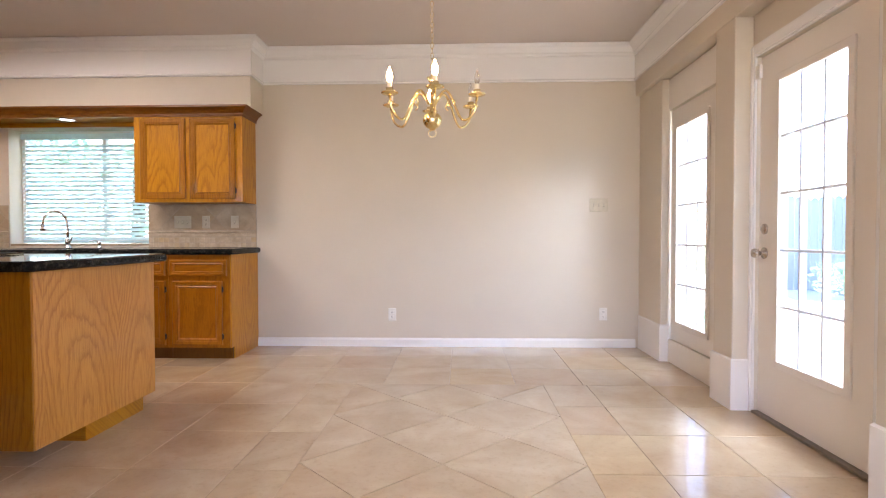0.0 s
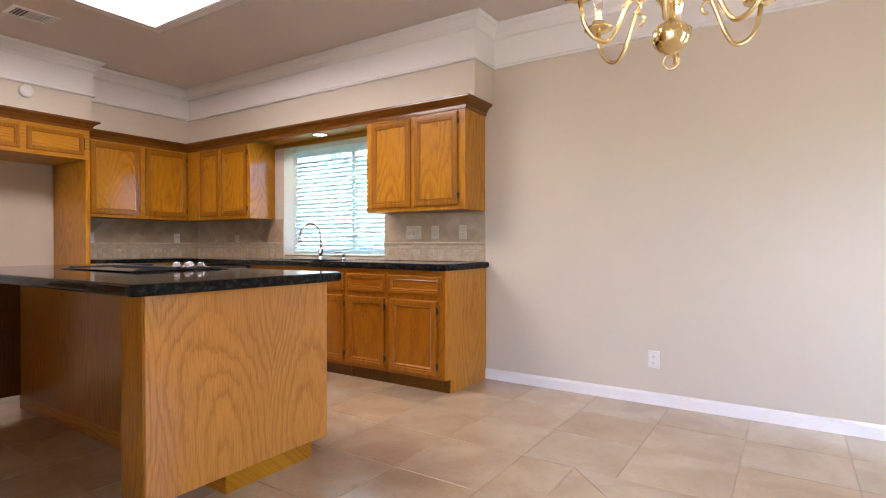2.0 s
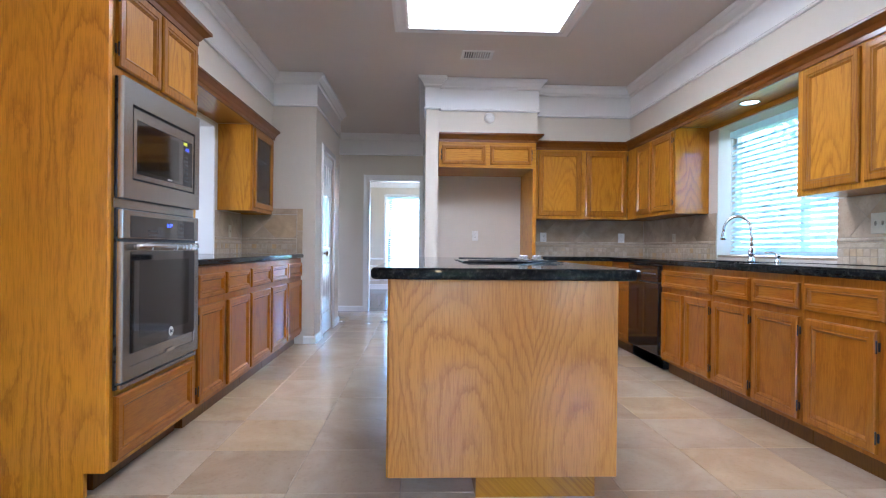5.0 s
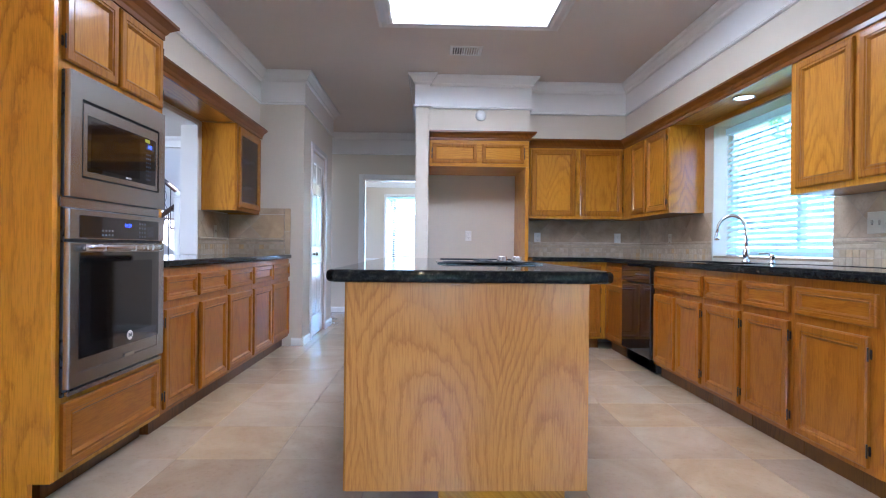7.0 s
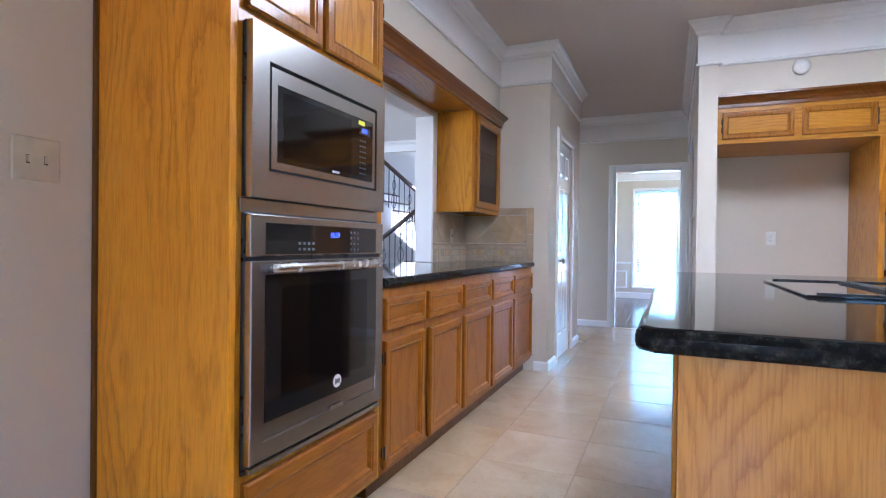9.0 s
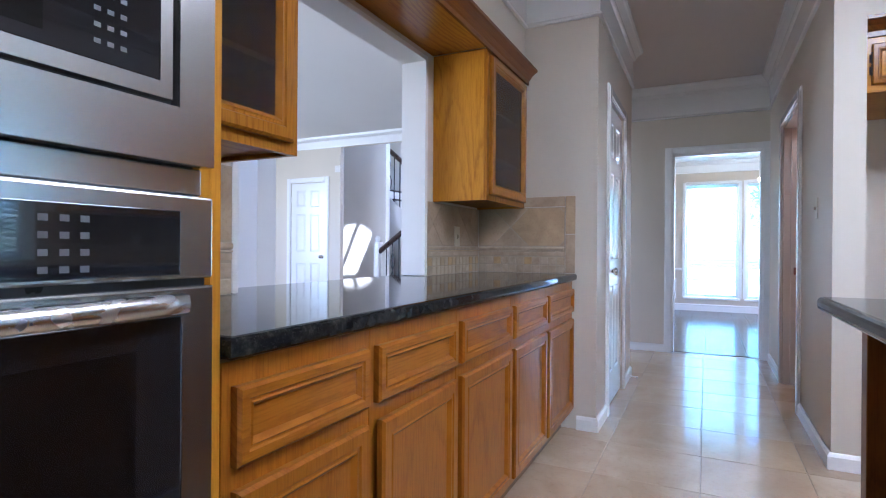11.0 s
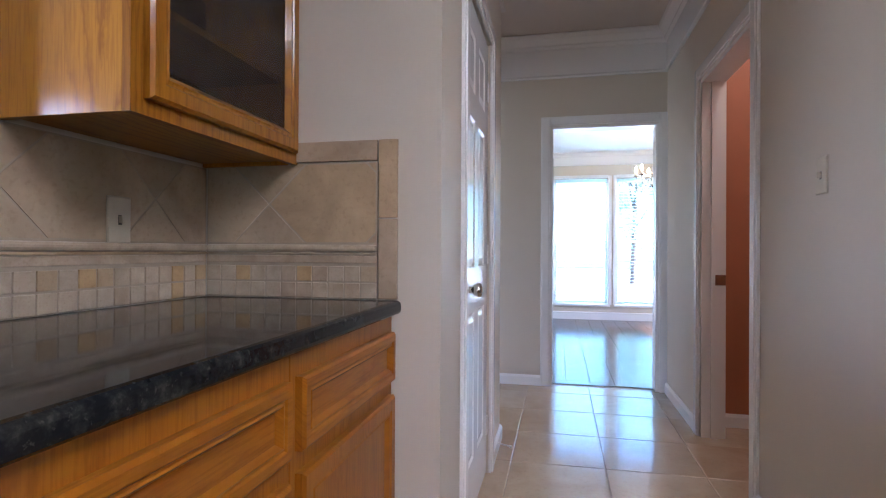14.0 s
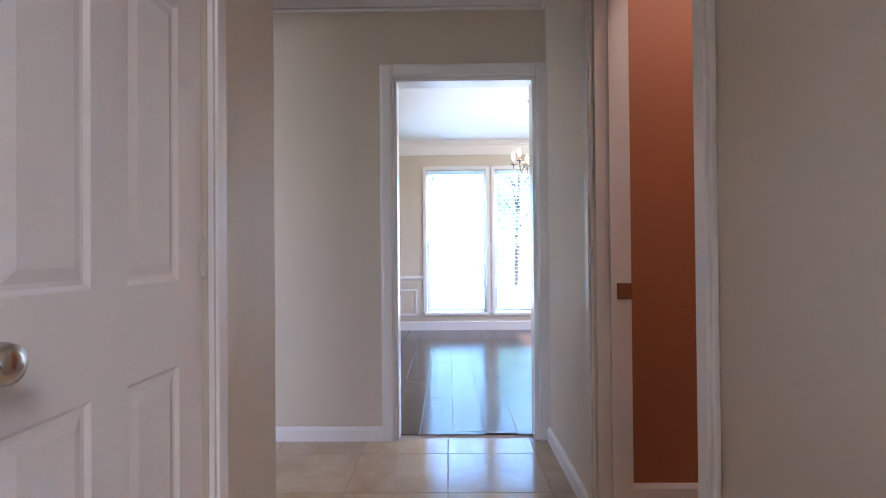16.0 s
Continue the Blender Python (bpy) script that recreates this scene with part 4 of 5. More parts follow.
c.location += Vector((-.0107, TF - 1.25, 0))
c.scale.x = 1.03

# built-in microwave
c = thing("microwave", (-1.98, 1.0, 1.18), "stainless steel built-in microwave over the oven", "microwave")
part("body", box(nb(), -2.318, -1.634, 0.80, 1.248, 1.165, 1.66), BLACK, c)
part("flange", box(nb(), -2.328, -1.622, 1.2505, 1.262, 1.182, 1.663, .002), BLACK, c, "black edge behind the steel trim")
bm = nb()
for a in ((-2.325, -1.625, 1.18, 1.258), (-2.325, -1.625, 1.568, 1.665), (-2.325, -2.268, 1.258, 1.568), (-1.690, -1.625, 1.258, 1.568)):
    box(bm, a[0], a[1], 1.262, 1.286, a[2], a[3])
part("trim_frame", bm, STEEL, c)
part("slot", box(nb(), -2.267, -1.691, 1.262, 1.268, 1.259, 1.567), SLOT, c, "dark gap round the door")
bm = nb()
for a in ((-2.258, -1.700, 1.266, 1.288), (-2.258, -1.700, 1.512, 1.556), (-2.258, -2.240, 1.288, 1.512), (-1.724, -1.700, 1.288, 1.512)):
    box(bm, a[0], a[1], 1.268, 1.284, a[2], a[3])
d = part("door", bm, STEEL, c)
part("glass", box(nb(), -2.2395, -1.7245, 1.270, 1.2835, 1.2885, 1.5115, .001), BLACK_GLASS, d)
part("window", box(nb(), -2.10, -1.75, 1.2835, 1.2840, 1.305, 1.495), OVEN_DARK, d)
part("logo", box(nb(), -2.03, -1.99, 1.2836, 1.2846, 1.294, 1.301), PLATE, d)
part("sticker", box(nb(), -2.185, -2.145, 1.2836, 1.2846, 1.490, 1.505), YELLOW, d, "yellow sticker")
part("display", box(nb(), -2.222, -2.150, 1.2836, 1.2842, 1.458, 1.484), BLACK, d)
lettering("display_digits", "0:00", 0.021, pose(-2.186, 1.2843, 1.471, 90, 0, 180), LED, d)
bm = nb()
for r in range(7):
    for q in range(3):
        box(bm, -2.162 - q * .016, -2.154 - q * .016, 1.2836, 1.2842, 1.310 + r * .02, 1.316 + r * .02)
part("buttons", bm, GREY_TXT, d)
part("steel_strip", box(nb(), -2.325, -1.612, 1.2505, 1.258, 1.139, 1.179, .002), STEEL, c)
c.location += Vector((-.0107, TF - 1.25, 0))
c.scale.x = 1.03

# glass-fronted wall cabinets beside the pass-through


def glass_cabinet(x0, x1, label):
    c = thing("glass_cabinet", ((x0 + x1) / 2, 0.8, 1.31), label, "cabinet", "glass-fronted cabinets")
    y0, y1, z0, z1 = SY + .004, 0.955, 1.31, 2.085
    part("side", box(nb(), x0, x0 + .018, y0, y1, z0, z1, .001), OAK, c)
    part("side", box(nb(), x1 - .018, x1, y0, y1, z0, z1, .001), OAK, c)
    for nm, z in (("bottom", z0 + .02), ("top", z1 - .02)):
        part(nm, box(nb(), x0 + .0185, x1 - .0185, y0, y1, z - .009, z + .009), OAK_X, c)
    for z in (1.56, 1.82):
        part("shelf", box(nb(), x0 + .0185, x1 - .0185, y0, y1 - .03, z - .008, z + .008), OAK_X, c)
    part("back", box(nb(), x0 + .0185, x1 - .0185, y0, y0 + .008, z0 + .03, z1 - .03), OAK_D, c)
    F = face('S', y1)
    rl = [(0, 0), (0, .018), (.035, .018), (.035, 0)]
    part("face_frame", rings(nb(), F, x0, x1, z0, z1, rl, False), OAK_F, c)
    F2 = face('S', y1 + .019)
    d = part("door", rings(nb(), F2, x0 + .03, x1 - .03, z0 + .03, z1 - .03, MOULD + [(.060, 0)], False), OAK_F, c)
    part("pane", box(nb(), x0 + .085, x1 - .085, y1 + .021, y1 + .024, z0 + .085, z1 - .085), GLASS_DARK, d, "dim glass pane")
    return c


glass_cabinet(-4.945, -4.31, "oak wall cabinet with a glass door over the counter")
glass_cabinet(-2.905, -2.395, "oak wall cabinet with a glass door beside the oven")

# ---------------------------------------------------------------- kitchen window with blinds
bm = nb()
F = face('N', NY + .22)
for a in ((-3.96, -3.93, .96, 2.04), (-2.65, -2.62, .96, 2.04), (-3.93, -2.65, .96, .99), (-3.93, -2.65, 2.01, 2.04), (-3.16, -3.12, .99, 2.01)):
    box(bm, a[0], a[1], NY + .15, NY + .20, a[2], a[3], .003)
w = tagged(thing("window_1", (-3.29, NY + .17, .96), "white framed sliding window with lowered blinds", "window"), kind="structure")
part("window_frame", bm, WHITE, w)
for x0, x1 in ((-3.93, -3.16), (-3.12, -2.65)):
    p = part("pane", box(nb(), x0, x1, NY + .172, NY + .176, .99, 2.01), GLASS, w)
    p.visible_shadow = False
part("window_sill", box(nb(), -3.96, -2.62, NY + .002, NY + .15, .937, .955, .003), SPLASH, w, "stone sill")


def blind(axis, a0, a1, z0, z1, at, tilt, group, step=0.042, width=0.045, sign=1):
    """A lowered slatted blind: headrail, slats, bottom rail, cords."""
    mid = ((a0 + a1) / 2, at, z0) if axis == 'x' else (at, (a0 + a1) / 2, z0)
    c = thing("window_blind", mid, "white slatted blind lowered over the window", "blind", group)

    def bx(p0, p1, d0, d1, q0, q1, bev=0):
        b = nb()
        return box(b, p0, p1, at + d0, at + d1, q0, q1, bev) if axis == 'x' else box(b, at + d0, at + d1, p0, p1, q0, q1, bev)
    part("headrail", bx(a0, a1, -.03, .03, z1 - .05, z1, .003), BLIND, c)
    part("bottom_rail", bx(a0 + .005, a1 - .005, -.022, .022, z0, z0 + .018, .003), BLIND, c)
    n = int((z1 - .07 - z0 - .03) / step)
    me = None
    for k in range(n):
        z = z0 + .04 + k * step
        if me is None:
            b = nb()
            cs, sn = width / 2 * math.cos(radians(tilt)), width / 2 * math.sin(radians(tilt)) * sign
            loops = []
            for p in (a0 + .006, a1 - .006):
                ring = [(-cs, -sn - .0012), (0, .0018), (cs, sn - .0012), (cs, sn + .0012), (0, .0042), (-cs, -sn + .0012)]
                loops.append([b.verts.new((p - mid[0], at + d - mid[1], u) if axis == 'x' else (at + d - mid[0], p - mid[1], u)) for d, u in ring])
            for j in range(6):
                b.faces.new((loops[0][j], loops[0][(j + 1) % 6], loops[1][(j + 1) % 6], loops[1][j]))
            b.faces.new(loops[0]), b.faces.new(loops[1])
            bmesh.ops.recalc_face_normals(b, faces=b.faces[:])
            me = bpy.data.meshes.new("slat")
            b.to_mesh(me)
            b.free()
            me.materials.append(BLIND)
        s = new("slat", me)
        s.parent = c
        s.location = (0, 0, z - z0)
    for f in (.12, .5, .88):
        p = a0 + (a1 - a0) * f
        part("cord", bx(p - .001, p + .001, -.024, -.022, z0 + .01, z1 - .03), BLIND, c)
    return c


b = blind('x', -3.90, -2.66, .965, 2.0, NY + .095, 40, "kitchen blinds")
part("wand", tube(nb(), [(-3.84, NY + .05, 1.95), (-3.845, NY + .05, 1.25)], .004, 6), PLATE, b)

# ---------------------------------------------------------------- backsplash


def splash(side, at, u0, u1, z_top, name, label, diag=0.30):
    """Mosaic rows, a ledge moulding and diagonal tiles above, in front of a wall face."""
    F = face(side, at)
    c = thing(name, F((u0 + u1) / 2, 0, 0.917), label, "backsplash", "tile backsplashes")
    part("grout_bed", fbox(nb(), F, u0, u1, 0.0005, 0.0095, .917, z_top), GROUT_S, c)
    s, g = 0.0475, 0.004
    n = max(1, int((u1 - u0) / s))
    st = (u1 - u0) / n
    b = nb()
    fbox(b, F, 0, st - g, 0.006, 0.0125, 0, s - g, .0015)
    me = None
    for r in range(2):
        for k in range(n):
            if me is None:
                o = F(0, 0, 0)
                me = bpy.data.meshes.new("mosaic_tile")
                bmesh.ops.translate(b, verts=b.verts[:], vec=-Vector(o))
                bmesh.ops.recalc_face_normals(b, faces=b.faces[:])
                b.to_mesh(me)
                b.free()
                me.materials.append(MOSAIC)
            t = new("mosaic_tile", me)
            t.parent = c
            t.location = Vector(F(u0 + k * st + g / 2, 0, .9195 + r * (s + .001))) - ORG[c.name]
    z = .9195 + 2 * s + .006
    part("ledge", fbox(nb(), F, u0, u1, 0.004, 0.0125, z, z + .022, .002), MOSAIC, c)
    part("ledge_fillet", fbox(nb(), F, u0, u1, 0.004, 0.017, z + .0245, z + .031, .002), MOSAIC, c)
    part("ledge_bead", fbox(nb(), F, u0, u1, 0.004, 0.022, z + .0325, z + .054, .008), MOSAIC, c)
    za = z + .057
    # diagonal tiles clipped to the field
    h = diag / math.sqrt(2)
    kk = int((u1 - u0) / h) + 2
    cz = (za + z_top) / 2
    for k in range(-1, kk):
        for r in (-1, 0, 1):
            if (k + r) % 2:
                continue
            cu = u0 + k * h
            poly = [(cu - h, cz + r * h), (cu, cz + r * h - h), (cu + h, cz + r * h), (cu, cz + r * h + h)]
            poly = clip(poly, u0 + .002, u1 - .002, za + .001, z_top - .002)
            if len(poly) < 3:
                continue
            ctr = (sum(p[0] for p in poly) / len(poly), sum(p[1] for p in poly) / len(poly))
            q = []
            for p in poly:
                d = math.hypot(p[0] - ctr[0], p[1] - ctr[1])
                f = max(0, 1 - .0035 / max(d, .004))
                q.append((ctr[0] + (p[0] - ctr[0]) * f, ctr[1] + (p[1] - ctr[1]) * f))
            b = nb()
            lo = [b.verts.new(F(p[0], .006, p[1])) for p in q]
            hi = [b.verts.new(F(p[0], .0112, p[1])) for p in q]
            b.faces.new(lo), b.faces.new(hi)
            for j in range(len(q)):
                b.faces.new((lo[j], lo[(j + 1) % len(q)], hi[(j + 1) % len(q)], hi[j]))
            part("tile", b, SPLASH, c)
    return c


def clip(poly, u0, u1, z0, z1):
    for axis, lim, sgn in ((0, u0, 1), (0, u1, -1), (1, z0, 1), (1, z1, -1)):
        out = []
        for k, p in enumerate(poly):
            q = poly[(k + 1) % len(poly)]
            a, b = sgn * (p[axis] - lim), sgn * (q[axis] - lim)
            if a >= 0:
                out.append(p)
            if a * b < 0:
                f = a / (a - b)
                out.append((p[0] + f * (q[0] - p[0]), p[1] + f * (q[1] - p[1])))
        poly = out
        if not poly:
            return []
    return poly


SB = "travertine backsplash with mosaic rows and diagonal tiles"
splash('N', NY, -2.618, -1.60, 1.318, "backsplash", SB + " beside the window")
splash('N', NY, WX + .012, -3.962, 1.318, "backsplash", SB + " in the corner")
splash('W', WX, 3.706, NY - .012, 1.318, "backsplash", SB + " on the end wall")
splash('S', SY, -4.938, -4.242, 1.308, "backsplash", SB + " under the glass cabinet")
splash('S', SY, -2.958, -2.392, 1.308, "backsplash", SB + " beside the oven")
splash('W', -4.95, SY + .013, 1.225, 1.313, "backsplash", SB + " on the pantry wall")
c = thing("backsplash_border", (-4.94, 1.0, .917), "travertine border tiles round the backsplash", "backsplash")
for z0, z1 in ((.919, 1.148), (1.152, 1.376)):
    part("tile", box(nb(), -4.949, -4.937, 1.229, 1.285, z0, z1, .002), SPLASH, c)
for y0, y1 in ((SY + .013, .94), (.944, 1.225)):
    part("tile", box(nb(), -4.949, -4.937, y0, y1, 1.317, 1.376, .002), SPLASH, c)

# ---------------------------------------------------------------- switches and outlets


def plate(side, at, u, z, w, h, kind, n, label, material=IVORY):
    F = face(side, at)
    name = "light_switch" if kind == 's' else "wall_outlet"
    c = thing(name, F(u, 0, z), label, "light switch" if kind == 's' else "outlet")
    part("plate", rings(nb(), F, u - w / 2, u + w / 2, z - h / 2, z + h / 2, [(0, .0005), (0, .003), (.004, .006)]), material, c)
    for k in range(n):
        uu = u + (k - (n - 1) / 2) * .046
        if kind == 's':
            part("toggle_frame", fbox(nb(), F, uu - .0052, uu + .0052, .006, .0066, z - .012, z + .012), SLOT, c)
            part("toggle", fbox(nb(), F, uu - .0043, uu + .0043, .006, .017, z - .008, z + .010, .001), material, c)
        else:
            for dz in (-.02, .02):
                s = part("socket", fbox(nb(), F, uu - .016, uu + .016, .006, .0085, z + dz - .014, z + dz + .014, .003), material, c)
                b = nb()
                for du in (-.0065, .0065):
                    fbox(b, F, uu + du - .0012, uu + du + .0012, .0084, .0092, z + dz - .003, z + dz + .006)
                fbox(b, F, uu - .002, uu + .002, .0084, .0092, z + dz - .010, z + dz - .006)
                part("slots", b, SLOT, s)
    return c


plate('N', NY, 1.555, 1.30, .165, .12, 's', 3, "ivory triple light switch on the beige wall")
plate('N', NY, -0.335, 0.297, .072, .116, 'o', 1, "ivory wall outlet low on the beige wall", PLATE)
plate('N', NY, 1.60, 0.305, .072, .116, 'o', 1, "ivory wall outlet low on the beige wall", PLATE)
plate('N', NY - .012, -2.29, 1.155, .16, .116, 's', 3, "ivory triple switch on the stone backsplash")
plate('N', NY - .012, -2.07, 1.155, .072, .116, 'o', 1, "ivory outlet on the stone backsplash")
plate('N', NY - .012, -1.80, 1.155, .072, .116, 's', 1, "ivory switch on the stone backsplash")
plate('N', NY - .012, -4.72, 1.10, .072, .116, 'o', 1, "ivory outlet on the stone backsplash")
plate('W', WX + .012, 3.88, 1.12, .072, .116, 'o', 1, "white outlet on the stone backsplash", PLATE)
plate('W', WX + .012, 4.78, 1.12, .072, .116, 'o', 1, "white outlet on the stone backsplash", PLATE)
plate('W', -5.75, 3.13, 1.14, .072, .116, 'o', 1, "white outlet inside the refrigerator recess", PLATE)
plate('S', SY + .012, -4.60, 1.13, .072, .116, 's', 1, "ivory switch on the stone backsplash")
plate('S', SY + .012, -2.86, 1.14, .072, .116, 'o', 1, "ivory outlet on the stone backsplash")
plate('S', 0.73, -1.415, 1.277, .125, .125, 's', 2, "ivory double light switch beside the oven cabinet")
plate('N', 2.53, -5.345, 1.297, .072, .116, 's', 1, "ivory light switch on the hall wall")
plate('S', FY, -6.35, 1.27, .118, .118, 's', 2, "ivory light switch on the panelled wall")
plate('W', FX, -3.02, 2.25, .10, .10, 's', 0, "white thermostat box on the wall", PLATE)

# ---------------------------------------------------------------- faucet and soap pump
c = thing("kitchen_faucet", (-3.33, 4.955, .917), "chrome gooseneck pull-down kitchen faucet", "faucet")
part("base", lathe(nb(), [(.030, 0), (.030, .006), (.022, .014), (.019, .03), (.023, .05), (.024, .075), (.018, .09), (.013, .10)], (-3.33, 4.955, .917), 20), CHROME, c, "", True)
arc = [(-3.33, 4.955, 1.01), (-3.33, 4.955, 1.13)]
for k in range(13):
    a = math.pi * k / 12
    f = (1 - math.cos(a)) / 2
    arc.append((-3.33 - .115 * f, 4.955 - .15 * f, 1.13 + .125 * math.sin(a)))
part("spout", tube(nb(), arc, .0115, 12), CHROME, c, "", True)
part("spray_head", lathe(nb(), [(.012, .0), (.014, -.012), (.018, -.03), (.021, -.055), (.017, -.06)], (-3.445, 4.805, 1.135), 16), CHROME, c, "", True)
part("lever", tube(nb(), [(-3.31, 4.94, .975), (-3.28, 4.925, .985), (-3.262, 4.92, 1.03)], .006, 10), CHROME, c, "", True)
c = thing("soap_dispenser", (-3.03, 4.95, .917), "chrome soap pump beside the faucet", "soap dispenser")
part("body", lathe(nb(), [(.022, 0), (.022, .006), (.012, .014), (.011, .035), (.018, .04), (.018, .058), (.006, .062)], (-3.03, 4.95, .917), 16), CHROME, c, "", True)
part("spout", tube(nb(), [(-3.03, 4.95, .975), (-3.05, 4.92, .985), (-3.08, 4.89, .982)], .005, 8), CHROME, c, "", True)

# ---------------------------------------------------------------- ceiling fittings
c = thing("ceiling_light_panel", (-3.07, 2.975, CZ), "large glowing ceiling light panel in a white frame", "ceiling light")
bm = nb()
fr = [(0, -.004), (.0, -.022), (-.02, -.026), (-.05, -.018), (-.09, -.022), (-.115, -.012), (-.115, -.004)]
path = [(-3.68, 2.38, CZ), (-3.68, 3.57, CZ), (-2.46, 3.57, CZ), (-2.46, 2.38, CZ)]
sweep(bm, fr, path, True)
part("frame", bm, WHITE, c)
part("diffuser", box(nb(), -3.68, -2.46, 2.38, 3.57, CZ + .02, CZ + .03), PANEL_GLOW, c, "glowing white diffuser")
c2 = thing("ceiling_vent", (-4.28, 2.98, CZ), "white ceiling air vent", "vent")
part("frame", rings(nb(), lambda u, d, z: (z - 4.39, u + 2.84, CZ - d), 0, .29, 0, .22, [(0, .0005), (.004, .008), (.028, .008), (.03, .002)], True), WHITE, c2)
for k in range(11):
    part("slat", box(nb(), -4.358, -4.202, 2.868 + k * .0215, 2.880 + k * .0215, CZ - .007, CZ - .0025), SLOT if k < 4 else STEEL, c2)
c = thing("smoke_detector", (-5.0, 3.19, 2.32), "round white smoke detector on the soffit", "smoke detector")
part("body", lathe(nb(), [(.055, 0), (.055, .018), (.046, .030), (.02, .033)], (-5.0, 3.19, 2.352), 24, 'x'), PLATE, c, "", True)
part("button", cyl(nb(), (-4.967, 3.19, 2.352), .01, .003, 'x', 12), PLATE, c)
c = thing("recessed_light", (-3.27, 4.88, 2.085), "recessed ceiling can light over the sink", "ceiling light")
part("trim_ring", lathe(nb(), [(.072, -.001), (.075, -.006), (.068, -.008), (.060, -.004), (.060, .0)], (-3.27, 4.89, 2.084), 28), NICKEL, c, "", True)
part("lens", cyl(nb(), (-3.27, 4.89, 2.0805), .058, .002, 'z', 28), CAN_GLOW, c)

# ---------------------------------------------------------------- breakfast chandelier


def chandelier(at, arms, radius, lit, metal, label, drop_to, turn=0.0, scale=1.0):
    x, y, z = at
    c = thing("chandelier", (x, y, z), label, "chandelier")
    s = scale
    part("stem", lathe(nb(), [(.004 * s, -.052 * s), (.012 * s, -.045 * s), (.030 * s, -.036 * s), (.044 * s, -.020 * s), (.050 * s, 0), (.046 * s, .018 * s), (.034 * s, .032 * s), (.018 * s, .040 * s), (.010 * s, .05 * s), (.010 * s, .13 * s), (.016 * s, .14 * s),
                              (.010 * s, .16 * s), (.013 * s, .19 * s), (.030 * s, .215 * s), (.012 * s, .222 * s), (.004 * s, .235 * s)], at, 20), metal, c, "", True)
    ring = [(x + .02 * s * math.cos(a), y, z - .064 * s + .02 * s * math.sin(a)) for a in [2 * math.pi * k / 16 for k in range(17)]]
    part("pull_ring", tube(nb(), ring, .0022 * s, 6), metal, c, "", True)
    n = int((drop_to - z - .24 * s) / .026)
    bm = nb()
    for k in range(n):
        cz = z + .235 * s + .013 + k * .026
        link = []
        for j in range(13):
            a = 2 * math.pi * j / 12
            u, v = .0075 * math.cos(a), .0165 * math.sin(a)
            link.append((x + (u if k % 2 else 0), y + (0 if k % 2 else u), cz + v))
        tube(bm, link, .0018, 5)
    part("chain", bm, metal, c, "", True)
    part("canopy", lathe(nb(), [(.06, 0), (.06, -.006), (.045, -.02), (.015, -.032), (.006, -.045)], (x, y, drop_to), 20), metal, c, "", True)
    for k in range(arms):
        a = turn + 2 * math.pi * k / arms
        ca, sa = math.cos(a), math.sin(a)

        def at_r(r, h):
            return (x + r * ca, y + r * sa, z + h * s)
        R = radius
        pts = []
        for q in range(33):
            f = q / 32
            r = R * (.08 + .92 * f)
            h = .085 + .058 * math.sin(f / .24 * math.pi * .5) if f < .24 else .064 + .079 * math.cos((f - .24) / .46 * math.pi) if f < .70 else -.015 + .107 * (1 - math.sqrt(max(0, 1 - ((f - .70) / .30) ** 2)))
            pts.append(at_r(r, h))
        arm = part("arm", tube(nb(), pts, .0062 * s, 8), metal, c, "", True)
        cz = z + .055 * s
        tip = at_r(R, .090)
        part("drip_pan", lathe(nb(), [(.004, 0), (.03 * s, .006 * s), (.042 * s, .012 * s), (.043 * s, .016 * s), (.03 * s, .012 * s), (.005, .008 * s)], tip, 16), metal, arm, "", True)
        part("cup", lathe(nb(), [(.012 * s, .008 * s), (.018 * s, .014 * s), (.019 * s, .036 * s), (.016 * s, .036 * s)], tip, 12), metal, arm, "", True)
        part("candle", cyl(nb(), (tip[0], tip[1], tip[2] + .034 * s), .011 * s, .03 * s, 'z', 12), CANDLE, arm)
        part("bulb", lathe(nb(), [(.006 * s, 0), (.012 * s, .012 * s), (.0155 * s, .028 * s), (.012 * s, .046 * s), (.005 * s, .064 * s), (.0015 * s, .074 * s)], (tip[0], tip[1], tip[2] + .063 * s), 12),
             BULB_ON if k in lit else BULB_OFF, arm, "lit candle bulb" if k in lit else "unlit candle bulb", True)
        curl = []
        for q in range(15):
            b = q / 14 * math.pi * 1.5
            rr = .028 * s * (1 - q / 22)
            curl.append((x + ca * (.10 * s + rr * math.cos(b)), y + sa * (.10 * s + rr * math.cos(b)), z + s * .075 + rr * math.sin(b)))
        part("scroll", tube(nb(), curl, .004 * s, 6), metal, arm, "", True)
    return c


chandelier((0.155, 2.865, 1.605), 6, 0.245, (1, 3, 4), BRASS, "polished brass six-arm chandelier with candle bulbs", CZ, radians(36))
chandelier((-10.2, 2.84, 1.86), 6, 0.21, (0, 1, 2, 3, 4, 5), NICKEL, "small metal chandelier with candle bulbs in the dining room", 2.6, radians(10))

# ---------------------------------------------------------------- garden doors


